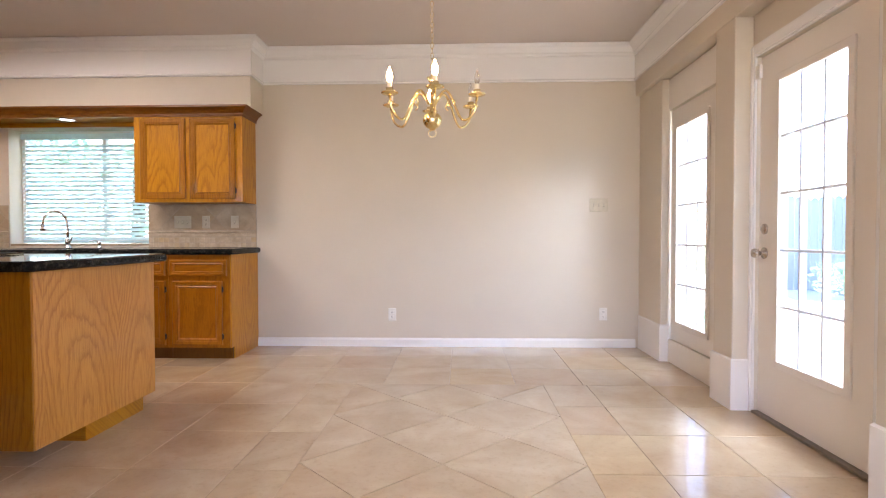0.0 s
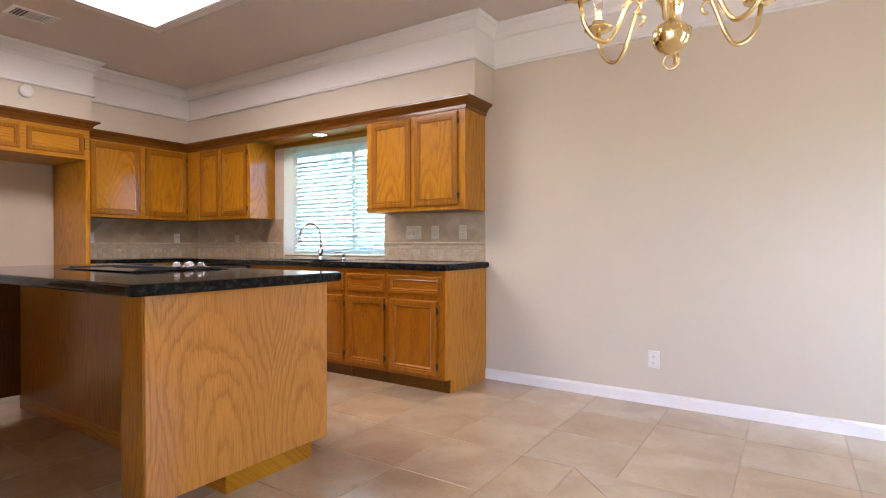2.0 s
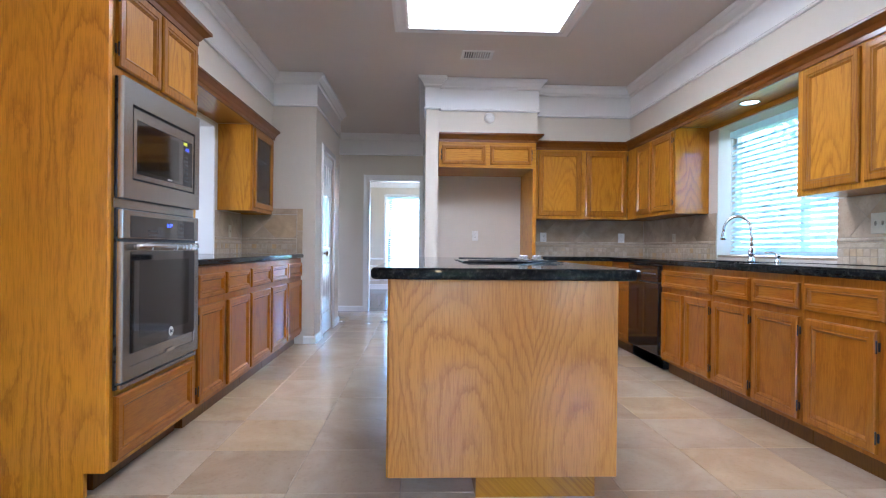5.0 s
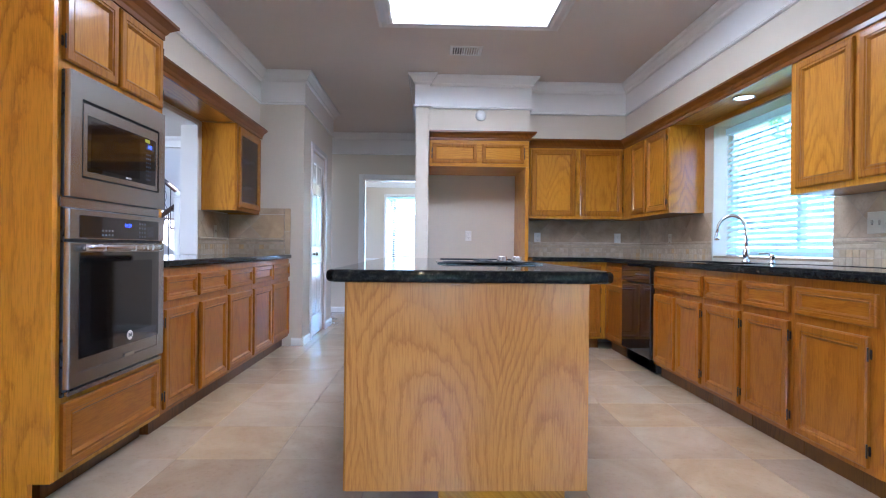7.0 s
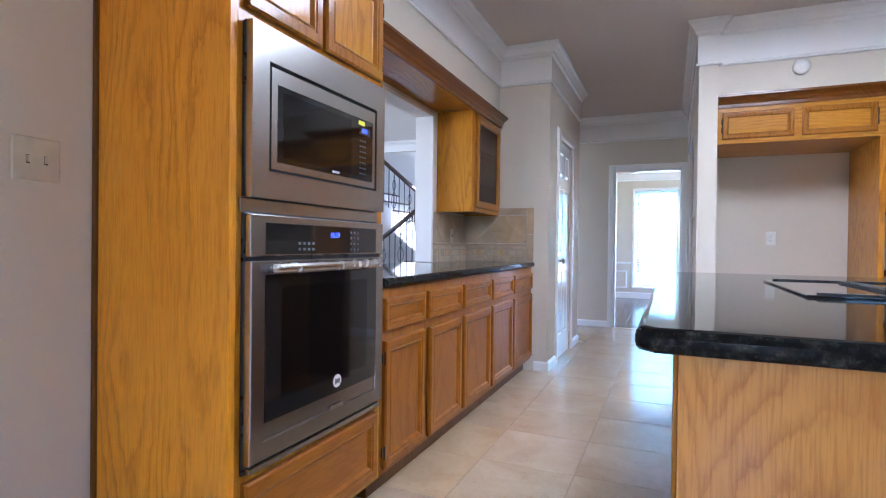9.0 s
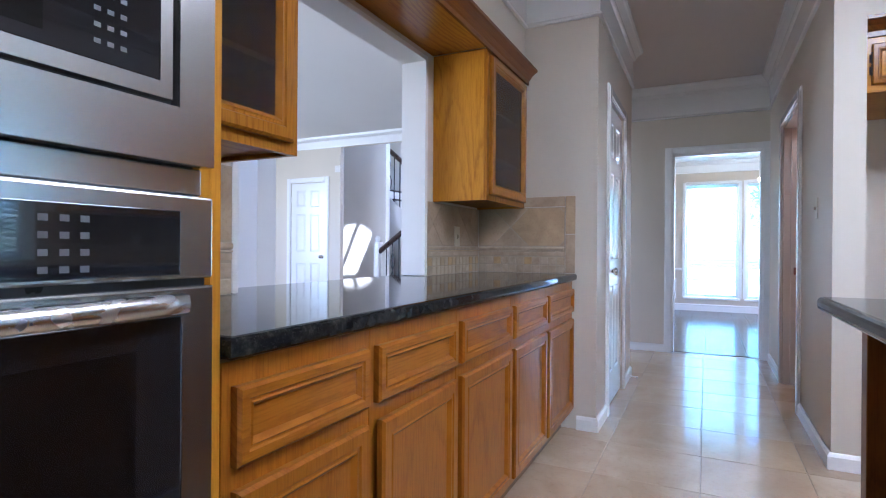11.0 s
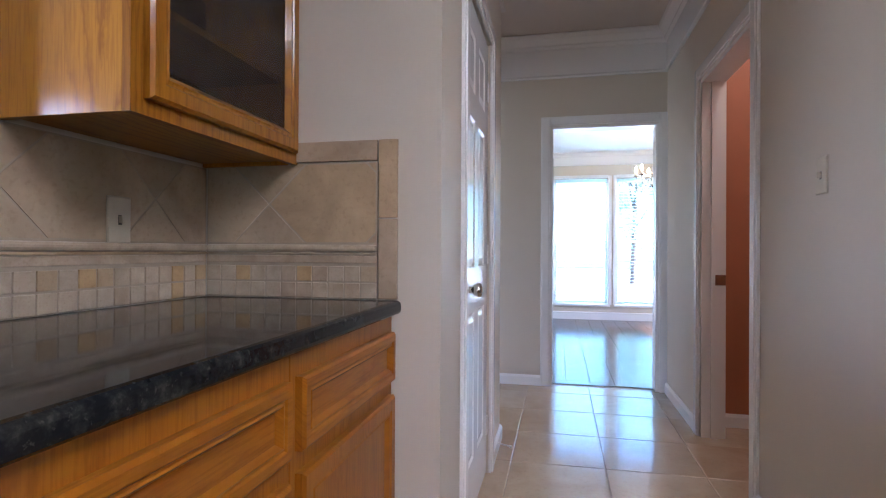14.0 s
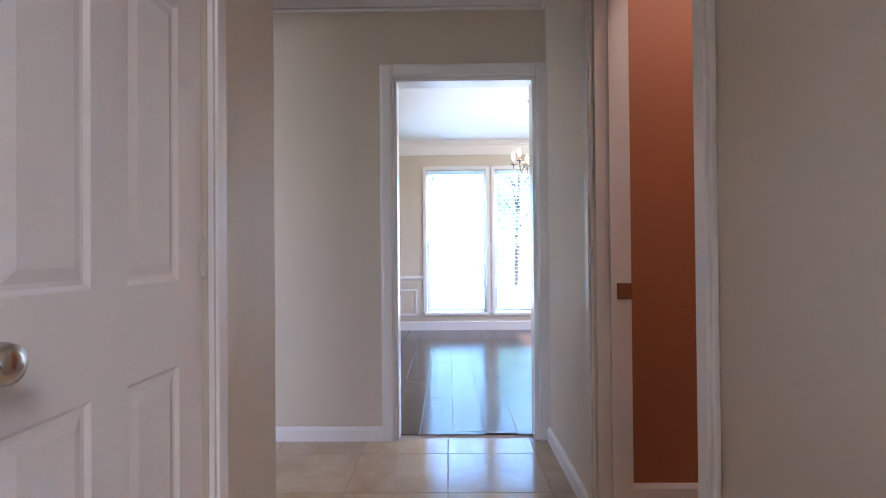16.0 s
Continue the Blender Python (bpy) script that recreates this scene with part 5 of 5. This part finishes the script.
def grid_door(name, y0, y1, z0, z1, gy0, gy1, gz0, gz1, label, handle):
    """A white door with fifteen panes in a raised lite frame, in the garden wall."""
    c = thing(name, (EX + .03, (y0 + y1) / 2, z0), label, "door")
    tagged(c, kind="structure")
    x0, x1 = EX + .012, EX + .056
    bm = nb()
    for a in ((y0, gy0, z0, z1), (gy1, y1, z0, z1), (gy0, gy1, z0, gz0), (gy0, gy1, gz1, z1)):
        box(bm, x0, x1, a[0], a[1], a[2], a[3])
    leaf = part("door_leaf", bm, WHITE_WARM, c)
    bm = nb()
    for a in ((gy0 - .03, gy0 + .012, gz0 - .03, gz1 + .03), (gy1 - .012, gy1 + .03, gz0 - .03, gz1 + .03), (gy0, gy1, gz0 - .03, gz0 + .012), (gy0, gy1, gz1 - .012, gz1 + .03)):
        box(bm, x0 - .012, x0 + .002, a[0], a[1], a[2], a[3], .004)
    part("lite_frame", bm, WHITE_WARM, leaf)
    for k in (1, 2):
        y = gy0 + (gy1 - gy0) * k / 3
        part("muntin", box(nb(), x0 + .002, x1 - .006, y - .007, y + .007, gz0, gz1, .003), GRID_W, leaf)
    for k in range(1, 5):
        z = gz0 + (gz1 - gz0) * k / 5
        part("muntin", box(nb(), x0 + .003, x1 - .007, gy0, gy1, z - .007, z + .007, .003), GRID_W, leaf)
    for i in range(3):
        for k in range(5):
            ya, yb = gy0 + (gy1 - gy0) * i / 3, gy0 + (gy1 - gy0) * (i + 1) / 3
            za, zb = gz0 + (gz1 - gz0) * k / 5, gz0 + (gz1 - gz0) * (k + 1) / 5
            p = part("pane", box(nb(), x0 + .02, x0 + .024, ya + .004, yb - .004, za + .004, zb - .004), GLASS, leaf)
            p.visible_shadow = False
    if handle:
        h = part("door_handle", lathe(nb(), [(.032, 0), (.032, -.006), (.012, -.012), (.011, -.03), (.024, -.04), (.027, -.055), (.022, -.066), (.006, -.07)], (x0, handle, .92), 20, 'x'), NICKEL, c, "satin nickel door knob", True)
        part("deadbolt", lathe(nb(), [(.030, 0), (.030, -.008), (.022, -.014), (.006, -.015)], (x0, handle, 1.055), 20, 'x'), NICKEL, c, "satin nickel deadbolt", True)
        for z in (.25, 1.06, 1.85):
            part("hinge", box(nb(), x0 - .006, x0, y0 - .006, y0 + .012, z - .05, z + .05, .002), NICKEL, c)
    return c


grid_door("door_1", 2.375, 3.245, .018, 2.02, 2.54, 3.065, .33, 1.855, "white garden door with fifteen glass panes", 3.19)
grid_door("door_2", 3.725, 4.518, .185, 2.02, 3.88, 4.41, .33, 1.875, "fixed white garden panel with fifteen glass panes", 0)
bm = nb()
box(bm, EX - .012, EX - .002, 3.532, 4.518, 0, .185, .003)
box(bm, EX - .012, EX - .002, 3.532, 3.722, .185, 2.27, .003)
box(bm, EX - .012, EX - .002, 3.722, 4.518, 2.03, 2.27, .003)
setting("trim_garden_panel", bm, WHITE_WARM, "white painted surround of the garden panel")
setting("threshold", box(nb(), EX - .02, EX + .1, 2.362, 3.258, 0.0, .014, .003), plain("aged_threshold", (0.24, 0.19, 0.14), 0.4, 0.5), "worn bronze door threshold")
bm = nb()
box(bm, EX - .022, EX - .004, 3.20, 3.24, 1.90, 1.975, .003)
one("door_sensor", bm, PLATE, "small white alarm sensor on the garden door casing", "sensor")

# ---------------------------------------------------------------- panelled doors


def six_panel(name, F, u0, u1, z0, z1, label, knob_u, hinge_u, swap=1):
    c = thing(name, F((u0 + u1) / 2, 0, z0), label, "door")
    tagged(c, kind="structure")
    w, h = u1 - u0, z1 - z0
    b = nb()
    fbox(b, F, u0, u1, -.035, -.0075, z0, z1, 0)
    leaf = part("door_leaf", b, WHITE_D, c)
    st, mid = .11 * w / .7, .10 * w / .7
    cols = [(u0 + st, (u0 + u1) / 2 - mid / 2), ((u0 + u1) / 2 + mid / 2, u1 - st)]
    rows = [(z0 + .21, z0 + .80), (z0 + .98, z0 + 1.57), (z0 + 1.68, z1 - .11)]
    us = [u0, cols[0][0], cols[0][1], cols[1][0], cols[1][1], u1]
    zs = [z0, rows[0][0], rows[0][1], rows[1][0], rows[1][1], rows[2][0], rows[2][1], z1]
    b = nb()
    for k in (0, 2, 4):
        fbox(b, F, us[k], us[k + 1], -.007, 0, z0, z1)
    for k in (0, 2, 4, 6):
        for j in (1, 3):
            fbox(b, F, us[j], us[j + 1], -.007, 0, zs[k], zs[k + 1])
    part("rails_and_stiles", b, WHITE_D, leaf)
    for a, bb in cols:
        for lo, hi in rows:
            part("panel", rings(nb(), F, a, bb, lo, hi, [(0, -.0002), (.008, -.007), (.016, -.007), (.036, -.001), (.04, -.001)]), WHITE_D, leaf)
    k = part("door_handle", nb_knob(F, knob_u, z0 + .905), NICKEL, c, "satin nickel door knob", True)
    for z in (z0 + .22, z0 + 1.03, z0 + 1.80):
        b = nb()
        fbox(b, F, hinge_u - .012, hinge_u + .006, 0, .006, z - .045, z + .045, .001)
        part("hinge", b, PLATE, c)
    return c


def nb_knob(F, u, z):
    b = nb()
    p0, p1 = Vector(F(u, 0, z)), Vector(F(u, 1, z))
    d = (p1 - p0)
    axis = 'x' if abs(d.x) > .5 else 'y'
    s = d.x + d.y
    return lathe(b, [(.030, 0), (.030, .006 * s), (.013, .011 * s), (.011, .028 * s), (.021, .034 * s), (.027, .048 * s), (.024, .060 * s), (.010, .066 * s)], tuple(p0), 20, axis)


six_panel("door_3", face('S', 1.40), -6.012, -5.338, .012, 2.03, "white six-panel pantry door, closed", -5.40, -6.005)
six_panel("door_4", face('W', FX - .004), -3.925, -3.255, .012, 2.06, "white six-panel door in the family room, closed", -3.31, -3.92)
bm = nb()
box(bm, -6.7655, -6.762, 2.60, 2.655, .87, .93, .001)
one("strike_plate", bm, NICKEL, "metal strike plate on the white door jamb", "strike plate")
bm = nb()
tube(bm, [(-6.30, 1.425, .045), (-6.27, 1.49, .045)], .004, 8)
cyl(bm, (-6.266, 1.488, .045), .008, .014, 'y', 10)
one("door_stop", bm, PLATE, "small white spring door stop on the baseboard", "door stop")

# ---------------------------------------------------------------- dining room windows
for n, (y0, y1) in enumerate(((1.66, 2.48), (2.60, 3.42))):
    w = tagged(thing("window_%d" % (n + 2), (DX - .1, (y0 + y1) / 2, .24), "tall white window with lowered blinds", "window"), kind="structure")
    bm = nb()
    for a in ((y0, y0 + .04, .24, 2.20), (y1 - .04, y1, .24, 2.20), (y0 + .04, y1 - .04, .24, .28), (y0 + .04, y1 - .04, 2.16, 2.20), (y0 + .04, y1 - .04, 1.20, 1.24)):
        box(bm, DX - .14, DX - .09, *a, .003)
    part("window_frame", bm, WHITE, w)
    p = part("pane", box(nb(), DX - .118, DX - .114, y0 + .04, y1 - .04, .28, 2.16), GLASS, w)
    p.visible_shadow = False
    part("window_sill", box(nb(), DX - .09, DX + .04, y0 - .03, y1 + .03, .205, .238, .004), WHITE, w)
    bm = nb()
    for a in ((y0 - .05, y0, .24, 2.24), (y1, y1 + .05, .24, 2.24), (y0, y1, 2.20, 2.25)):
        box(bm, DX + .001, DX + .016, *a, .003)
    part("casing", bm, WHITE, w)
    blind('y', y0 + .02, y1 - .02, .27, 2.19, DX - .045, 5, "dining room blinds", .05, .048, -1)
bm = nb()
for y0, y1 in ((.47, 1.605), (2.535, 2.545), (3.475, 5.0)):
    box(bm, DX + .001, DX + .022, y0, y1, .70, .74, .005)
setting("trim_chair_rail", bm, WHITE, "white chair rail")
bm = nb()
for y0, y1 in ((.75, 1.52), (3.6, 4.6)):
    for a in ((y0, y1, .20, .225), (y0, y1, .535, .56), (y0, y0 + .025, .225, .535), (y1 - .025, y1, .225, .535)):
        box(bm, DX + .001, DX + .012, *a, .003)
setting("trim_dining_panels", bm, WHITE, "white panel mouldings under the chair rail")

# ---------------------------------------------------------------- stairs
c = thing("staircase", (-9.6, -1.8, 0), "white staircase with dark treads and iron balusters", "stairs")
treads, risers = nb(), nb()
N1, RISE, RUN = 4, .19, .225
SX0, SX1, Y0 = -9.55, -8.75, -2.56
for k in range(N1):
    y = Y0 + k * RUN
    box(risers, SX0, SX1, y, Y0 + N1 * RUN, k * RISE if k else 0, (k + 1) * RISE - .03)
    box(treads, SX0, SX1 + .02, y - .02, y + RUN, (k + 1) * RISE - .029, (k + 1) * RISE, .006)
ly = Y0 + N1 * RUN
lz = N1 * RISE
box(risers, -10.6, SX1, ly, ly + .7, lz - .25, lz - .03)
box(treads, -10.6, SX1 + .02, ly, ly + .7, lz - .029, lz, .006)
for k in range(7):
    y = ly - k * RUN
    box(risers, -10.6, SX0 - .05, y - RUN, y, lz + k * RISE - .02, lz + (k + 1) * RISE - .03)
    box(treads, -10.6, SX0 - .03, y - RUN, y + .02, lz + (k + 1) * RISE - .029, lz + (k + 1) * RISE, .006)
part("risers", risers, WHITE, c)
part("treads", treads, STAIR_WOOD, c, "dark stained treads")
bm = nb()
v = [(-8.745, Y0 - .1, 0), (-8.745, ly, 0), (-8.745, ly, lz - .03), (-8.745, Y0 - .02, .16), (-8.745, Y0 - .1, .12)]
a = [bm.verts.new(p) for p in v]
b2 = [bm.verts.new((p[0] + .03, p[1], p[2])) for p in v]
bm.faces.new(a), bm.faces.new(b2)
for k in range(5):
    bm.faces.new((a[k], a[(k + 1) % 5], b2[(k + 1) % 5], b2[k]))
part("stringer", bm, WHITE, c)
bm = nb()
v = [(-9.54, ly + .05, lz - .20), (-9.54, ly + .05, lz + .12), (-9.54, ly - 7 * RUN, lz + 7 * RISE + .12), (-9.54, ly - 7 * RUN, lz + 7 * RISE - .28)]
a = [bm.verts.new(p) for p in v]
b2 = [bm.verts.new((p[0] - .04, p[1], p[2])) for p in v]
bm.faces.new(a), bm.faces.new(b2)
for k in range(4):
    bm.faces.new((a[k], a[(k + 1) % 4], b2[(k + 1) % 4], b2[k]))
part("stringer", bm, WHITE, c)
slope = RISE / RUN


def newel(x, y, z0, z1):
    b = box(nb(), x - .045, x + .045, y - .045, y + .045, z0, z1, .006)
    box(b, x - .06, x + .06, y - .06, y + .06, z1, z1 + .025, .006)
    lathe(b, [(.02, .025), (.035, .04), (.048, .075), (.035, .11), (.01, .122)], (x, y, z1), 14)
    return part("newel_post", b, WHITE, c, "white newel post with a ball top")


newel(-8.80, Y0 - .06, 0, 1.12)
newel(-8.80, ly + .03, lz, lz + 1.05)
newel(-9.56, ly + .03, lz - .1, lz + 1.05)
for k, (p0, p1) in enumerate((((-8.80, Y0 - .03, 1.0), (-8.80, ly, lz + .92)), ((-9.56, ly, lz + .95), (-9.56, ly - 7 * RUN, lz + 7 * RISE + .92)))):
    part("handrail", tube(nb(), [p0, tuple((a + b) / 2 for a, b in zip(p0, p1)), p1], .042, 10), STAIR_WOOD, c, "dark handrail", True)
for k in range(N1 * 2 - 1):
    y = Y0 + .10 + k * RUN / 2
    z0 = (int((y - Y0) / RUN) + 1) * RISE
    z1 = 1.0 + (y - Y0) * slope * .955
    b = box(nb(), -8.807, -8.793, y - .007, y + .007, z0, z1)
    if k % 3 == 1:
        for sg in (-1, 1):
            pts = [(-8.80, y + sg * (.045 * math.sin(q / 20 * 2 * math.pi) + .012), z0 + .15 + (z1 - z0 - .3) * q / 20) for q in range(21)]
            tube(b, pts, .006, 5)
    part("baluster", b, IRON, c, "black iron baluster")
for k in range(13):
    y = ly - .12 - k * RUN / 2
    z0 = lz + .1 + (ly - y) * slope
    z1 = lz + .93 + (ly - y) * slope
    b = box(nb(), -9.567, -9.553, y - .007, y + .007, z0, z1)
    if k % 3 == 1:
        for sg in (-1, 1):
            pts = [(-9.56, y + sg * (.045 * math.sin(q / 20 * 2 * math.pi) + .012), z0 + .12 + (z1 - z0 - .24) * q / 20) for q in range(21)]
            tube(b, pts, .006, 5)
    part("baluster", b, IRON, c, "black iron baluster")

# closet return-air grille seen through the family room doorway
c = thing("wall_vent", (-7.84, -5.9, .3), "grey return-air grille low on the closet wall", "vent")
part("frame", box(nb(), -7.85, -7.842, -6.02, -5.76, .15, .90, .002), PLATE, c)
for k in range(14):
    part("slat", box(nb(), -7.842, -7.838, -6.00, -5.78, .18 + k * .043, .20 + k * .043), GREY_TXT, c)

# ---------------------------------------------------------------- outside
setting("ground", box(nb(), -90, 90, -90, 90, -.6, -.2), GRASS, "green lawn")
# Slab added outside to block direct sun at the kitchen window.
setting("sun_block_north", box(nb(), -7.5, 2.4, 5.27, 6.9, 2.56, 2.66), WHITE_W, "added slab that keeps sun off the kitchen blinds")
# Another added sun blocker, just deep enough for the garden doors.
setting("sun_block_east", box(nb(), 2.17, 3.3, -2.7, 7.7, 2.92, 3.0), WHITE_W, "added slab that keeps sun out of the garden doors")
setting("driveway", box(nb(), -40, -13.2, -12, 16, -.2, -.12), plain("sunlit_concrete", (0.55, 0.54, 0.50), 0.85), "pale concrete driveway")
setting("patio", box(nb(), 1.9, 7.2, 5.9, 20, -.2, -.06), plain("pale_concrete", (0.56, 0.54, 0.50), 0.85), "pale concrete drive beside the house")
setting("patio_porch", box(nb(), 2.17, 7.2, .5, 5.9, -.2, -.06), bpy.data.materials["pale_concrete"], "pale concrete patio")
c = thing("garden_fence", (11.0, 11.0, -.2), "weathered grey wooden board fence", "fence")
for k in range(62):
    x = 6.5 + k * .155
    h = 1.80 + .02 * math.sin(k * 7.3)
    b = nb()
    out = [(0, -.2), (.142, -.2), (.142, h - .05), (.11, h), (.032, h), (0, h - .05)]
    lo = [b.verts.new((x + u, 11.0, v)) for u, v in out]
    hi = [b.verts.new((x + u, 11.02, v)) for u, v in out]
    b.faces.new(lo), b.faces.new(hi)
    for j in range(6):
        b.faces.new((lo[j], lo[(j + 1) % 6], hi[(j + 1) % 6], hi[j]))
    part("board", b, FENCE, c)
for z in (.3, 1.35):
    part("rail", box(nb(), 6.5, 16.1, 11.02, 11.06, z, z + .09), FENCE, c)


def leaves(rnd, bm, centre, radius, n, size):
    for _ in range(n):
        d = Vector((rnd.gauss(0, 1), rnd.gauss(0, 1), rnd.gauss(0, 1))).normalized() * radius * rnd.random() ** .45
        p = Vector(centre) + Vector((d.x, d.y, d.z * .8))
        a = Vector((rnd.gauss(0, 1), rnd.gauss(0, 1), rnd.gauss(0, 1))).normalized()
        b = a.orthogonal().normalized()
        s = size * rnd.uniform(.6, 1.3)
        v = [bm.verts.new(p + q) for q in (a * s, b * s * .4, -a * s, -b * s * .4)]
        bm.faces.new(v)


def tree(x, y, h, crown, seed, label):
    rnd = random.Random(seed)
    c = thing("tree", (x, y, -.2), label, "tree", "garden trees")
    part("trunk", tube(nb(), [(x, y, -.2), (x + .1, y, h * .35), (x, y + .1, h * .75)], .13, 8, .05), BARK, c)
    bm = nb()
    for k in range(7):
        a = rnd.uniform(0, 6.28)
        tube(bm, [(x, y, h * (.35 + .05 * k)), (x + crown * .4 * math.cos(a), y + crown * .4 * math.sin(a), h * (.5 + .06 * k)), (x + crown * .8 * math.cos(a), y + crown * .8 * math.sin(a), h * (.6 + .06 * k))], .04, 5, .012)
    part("limbs", bm, BARK, c)
    bm = nb()
    for k in range(22):
        a, r = rnd.uniform(0, 6.28), crown * rnd.uniform(.1, .95)
        leaves(rnd, bm, (x + r * math.cos(a), y + r * math.sin(a), h * rnd.uniform(.28, 1.02)), crown * .42, 420, .075)
    part("crown", bm, LEAF, c)


def shrub(x, y, r, seed, label):
    rnd = random.Random(seed)
    c = thing("shrub", (x, y, -.2), label, "shrub", "garden shrubs")
    bm = nb()
    for k in range(5):
        a = rnd.uniform(0, 6.28)
        tube(bm, [(x, y, -.2), (x + r * .5 * math.cos(a), y + r * .5 * math.sin(a), r * .9)], .015, 5, .005)
    part("stems", bm, BARK, c)
    bm = nb()
    for k in range(9):
        a, q = rnd.uniform(0, 6.28), r * rnd.uniform(0, .8)
        leaves(rnd, bm, (x + q * math.cos(a), y + q * math.sin(a), r * rnd.uniform(.1, 1.0)), r * .5, 230, .05)
    part("crown", bm, LEAF, c)


for x, y, r, seed in ((6.2, 8.2, .7, 5), (7.1, 8.5, .8, 6), (8.2, 8.2, .7, 7), (9.4, 8.6, .8, 8)):
    shrub(x, y, r, seed, "leafy green shrub in front of the fence")
shrub(2.85, 5.05, .3, 9, "small green shrub outside the garden door")
tree(-5.2, 9.0, 7.5, 2.3, 11, "leafy tree outside the kitchen window")
tree(-3.0, 8.6, 7.0, 2.0, 12, "leafy tree outside the kitchen window")
tree(-1.2, 9.6, 7.5, 2.2, 13, "leafy tree outside the kitchen window")
shrub(-4.6, 7.9, 1.5, 21, "tall leafy shrub outside the kitchen window")
shrub(-3.0, 8.0, 1.6, 22, "tall leafy shrub outside the kitchen window")
shrub(-1.6, 7.9, 1.5, 23, "tall leafy shrub outside the kitchen window")
tree(-24.0, 4.4, 5.2, 1.7, 14, "leafy tree outside the dining window")
tree(-27.0, 0.9, 7.0, 2.2, 15, "leafy tree outside the dining window")

# ---------------------------------------------------------------- floor tiles, shared meshes
FLOOR = bpy.data.objects["floor"]
DINING = bpy.data.objects["floor_dining"]
MESHES = {}


def floor_tile(x0, x1, y0, y1, parent=FLOOR, material=TILE, name="tile", top=0.0, gap=.0032, depth=.01):
    w, d = round(x1 - x0 - gap, 3), round(y1 - y0 - gap, 3)
    if w < .015 or d < .015:
        return
    key = (w, d, name)
    if key not in MESHES:
        b = nb()
        r = .002
        lo = [b.verts.new((sx * w / 2, sy * d / 2, -depth)) for sx, sy in ((-1, -1), (1, -1), (1, 1), (-1, 1))]
        mi = [b.verts.new((sx * w / 2, sy * d / 2, -r * .6)) for sx, sy in ((-1, -1), (1, -1), (1, 1), (-1, 1))]
        hi = [b.verts.new((sx * (w / 2 - r), sy * (d / 2 - r), 0)) for sx, sy in ((-1, -1), (1, -1), (1, 1), (-1, 1))]
        for p, q in ((lo, mi), (mi, hi)):
            for j in range(4):
                b.faces.new((p[j], p[(j + 1) % 4], q[(j + 1) % 4], q[j]))
        b.faces.new(hi)
        me = bpy.data.meshes.new(name)
        b.to_mesh(me)
        b.free()
        me.materials.append(material)
        MESHES[key] = me
    t = new(name, MESHES[key])
    t.parent = parent
    t.location = ((x0 + x1) / 2, (y0 + y1) / 2, top)


P = 0.4572
ys = [3.79 - P * k for k in range(14, -1, -1)] + [4.235, 4.645, 5.048]
left = [-.70 - .458 * k for k in range(16, -1, -1)]
for y0, y1 in zip(ys, ys[1:]):
    for x0, x1 in zip(left, left[1:]):
        if x1 < -5.0 and not (0.5 < y1 < 4.1):
            continue
        if x1 < -1.75 and y1 < 1.2 and not (x1 < -6.3 and y1 > 0.5):
            continue
        floor_tile(max(x0, -7.80), x1, y0, y1)
    if y0 > 3.7:
        xs = [-.70, -.235, .22, .675, 1.135, 1.585, 1.985]
    elif y1 < 1.3:
        xs = [-.70, -.235, .22, .675, 1.135, 1.585, 1.985]
    else:
        xs = None
        for x0, x1 in ((-.70, -.43), (.86, 1.155), (1.155, 1.585), (1.585, 1.985)):
            floor_tile(x0, x1, y0, y1)
    if xs:
        for x0, x1 in zip(xs, xs[1:]):
            floor_tile(x0, x1, y0, y1)
H2 = .3225
y_lo, y_hi = 3.79 - P * 6, 3.79
for i in range(-3, 4):
    for j in range(-7, 5):
        if (i + j) % 2 == 0:
            continue
        cx, cy = .215 + H2 * i, 3.145 + H2 * j
        poly = clip([(cx - H2, cy), (cx, cy - H2), (cx + H2, cy), (cx, cy + H2)], -.43, .86, y_lo, y_hi)
        if len(poly) < 3:
            continue
        mx, my = sum(p[0] for p in poly) / len(poly), sum(p[1] for p in poly) / len(poly)
        b = nb()
        lo, hi = [], []
        for p in poly:
            d = math.hypot(p[0] - mx, p[1] - my)
            f = 1 - .0032 / max(d, .01)
            lo.append(b.verts.new((mx + (p[0] - mx) * f, my + (p[1] - my) * f, -.01)))
            f = 1 - .0045 / max(d, .01)
            hi.append(b.verts.new((mx + (p[0] - mx) * f, my + (p[1] - my) * f, 0)))
        b.faces.new(hi)
        for k in range(len(poly)):
            b.faces.new((lo[k], lo[(k + 1) % len(poly)], hi[(k + 1) % len(poly)], hi[k]))
        bmesh.ops.recalc_face_normals(b, faces=b.faces[:])
        me = bpy.data.meshes.new("tile")
        b.to_mesh(me)
        b.free()
        me.materials.append(TILE)
        new("tile", me).parent = FLOOR
rnd = random.Random(3)
for k in range(24):
    y0 = .465 + k * .19
    x = -12.1 - rnd.uniform(0, 1.2)
    while x < -7.86:
        floor_tile(max(x, -12.1), min(x + 1.5, -7.865), y0, y0 + .19, DINING, PLANK, "plank", 0.0, .003, .011)
        x += 1.5
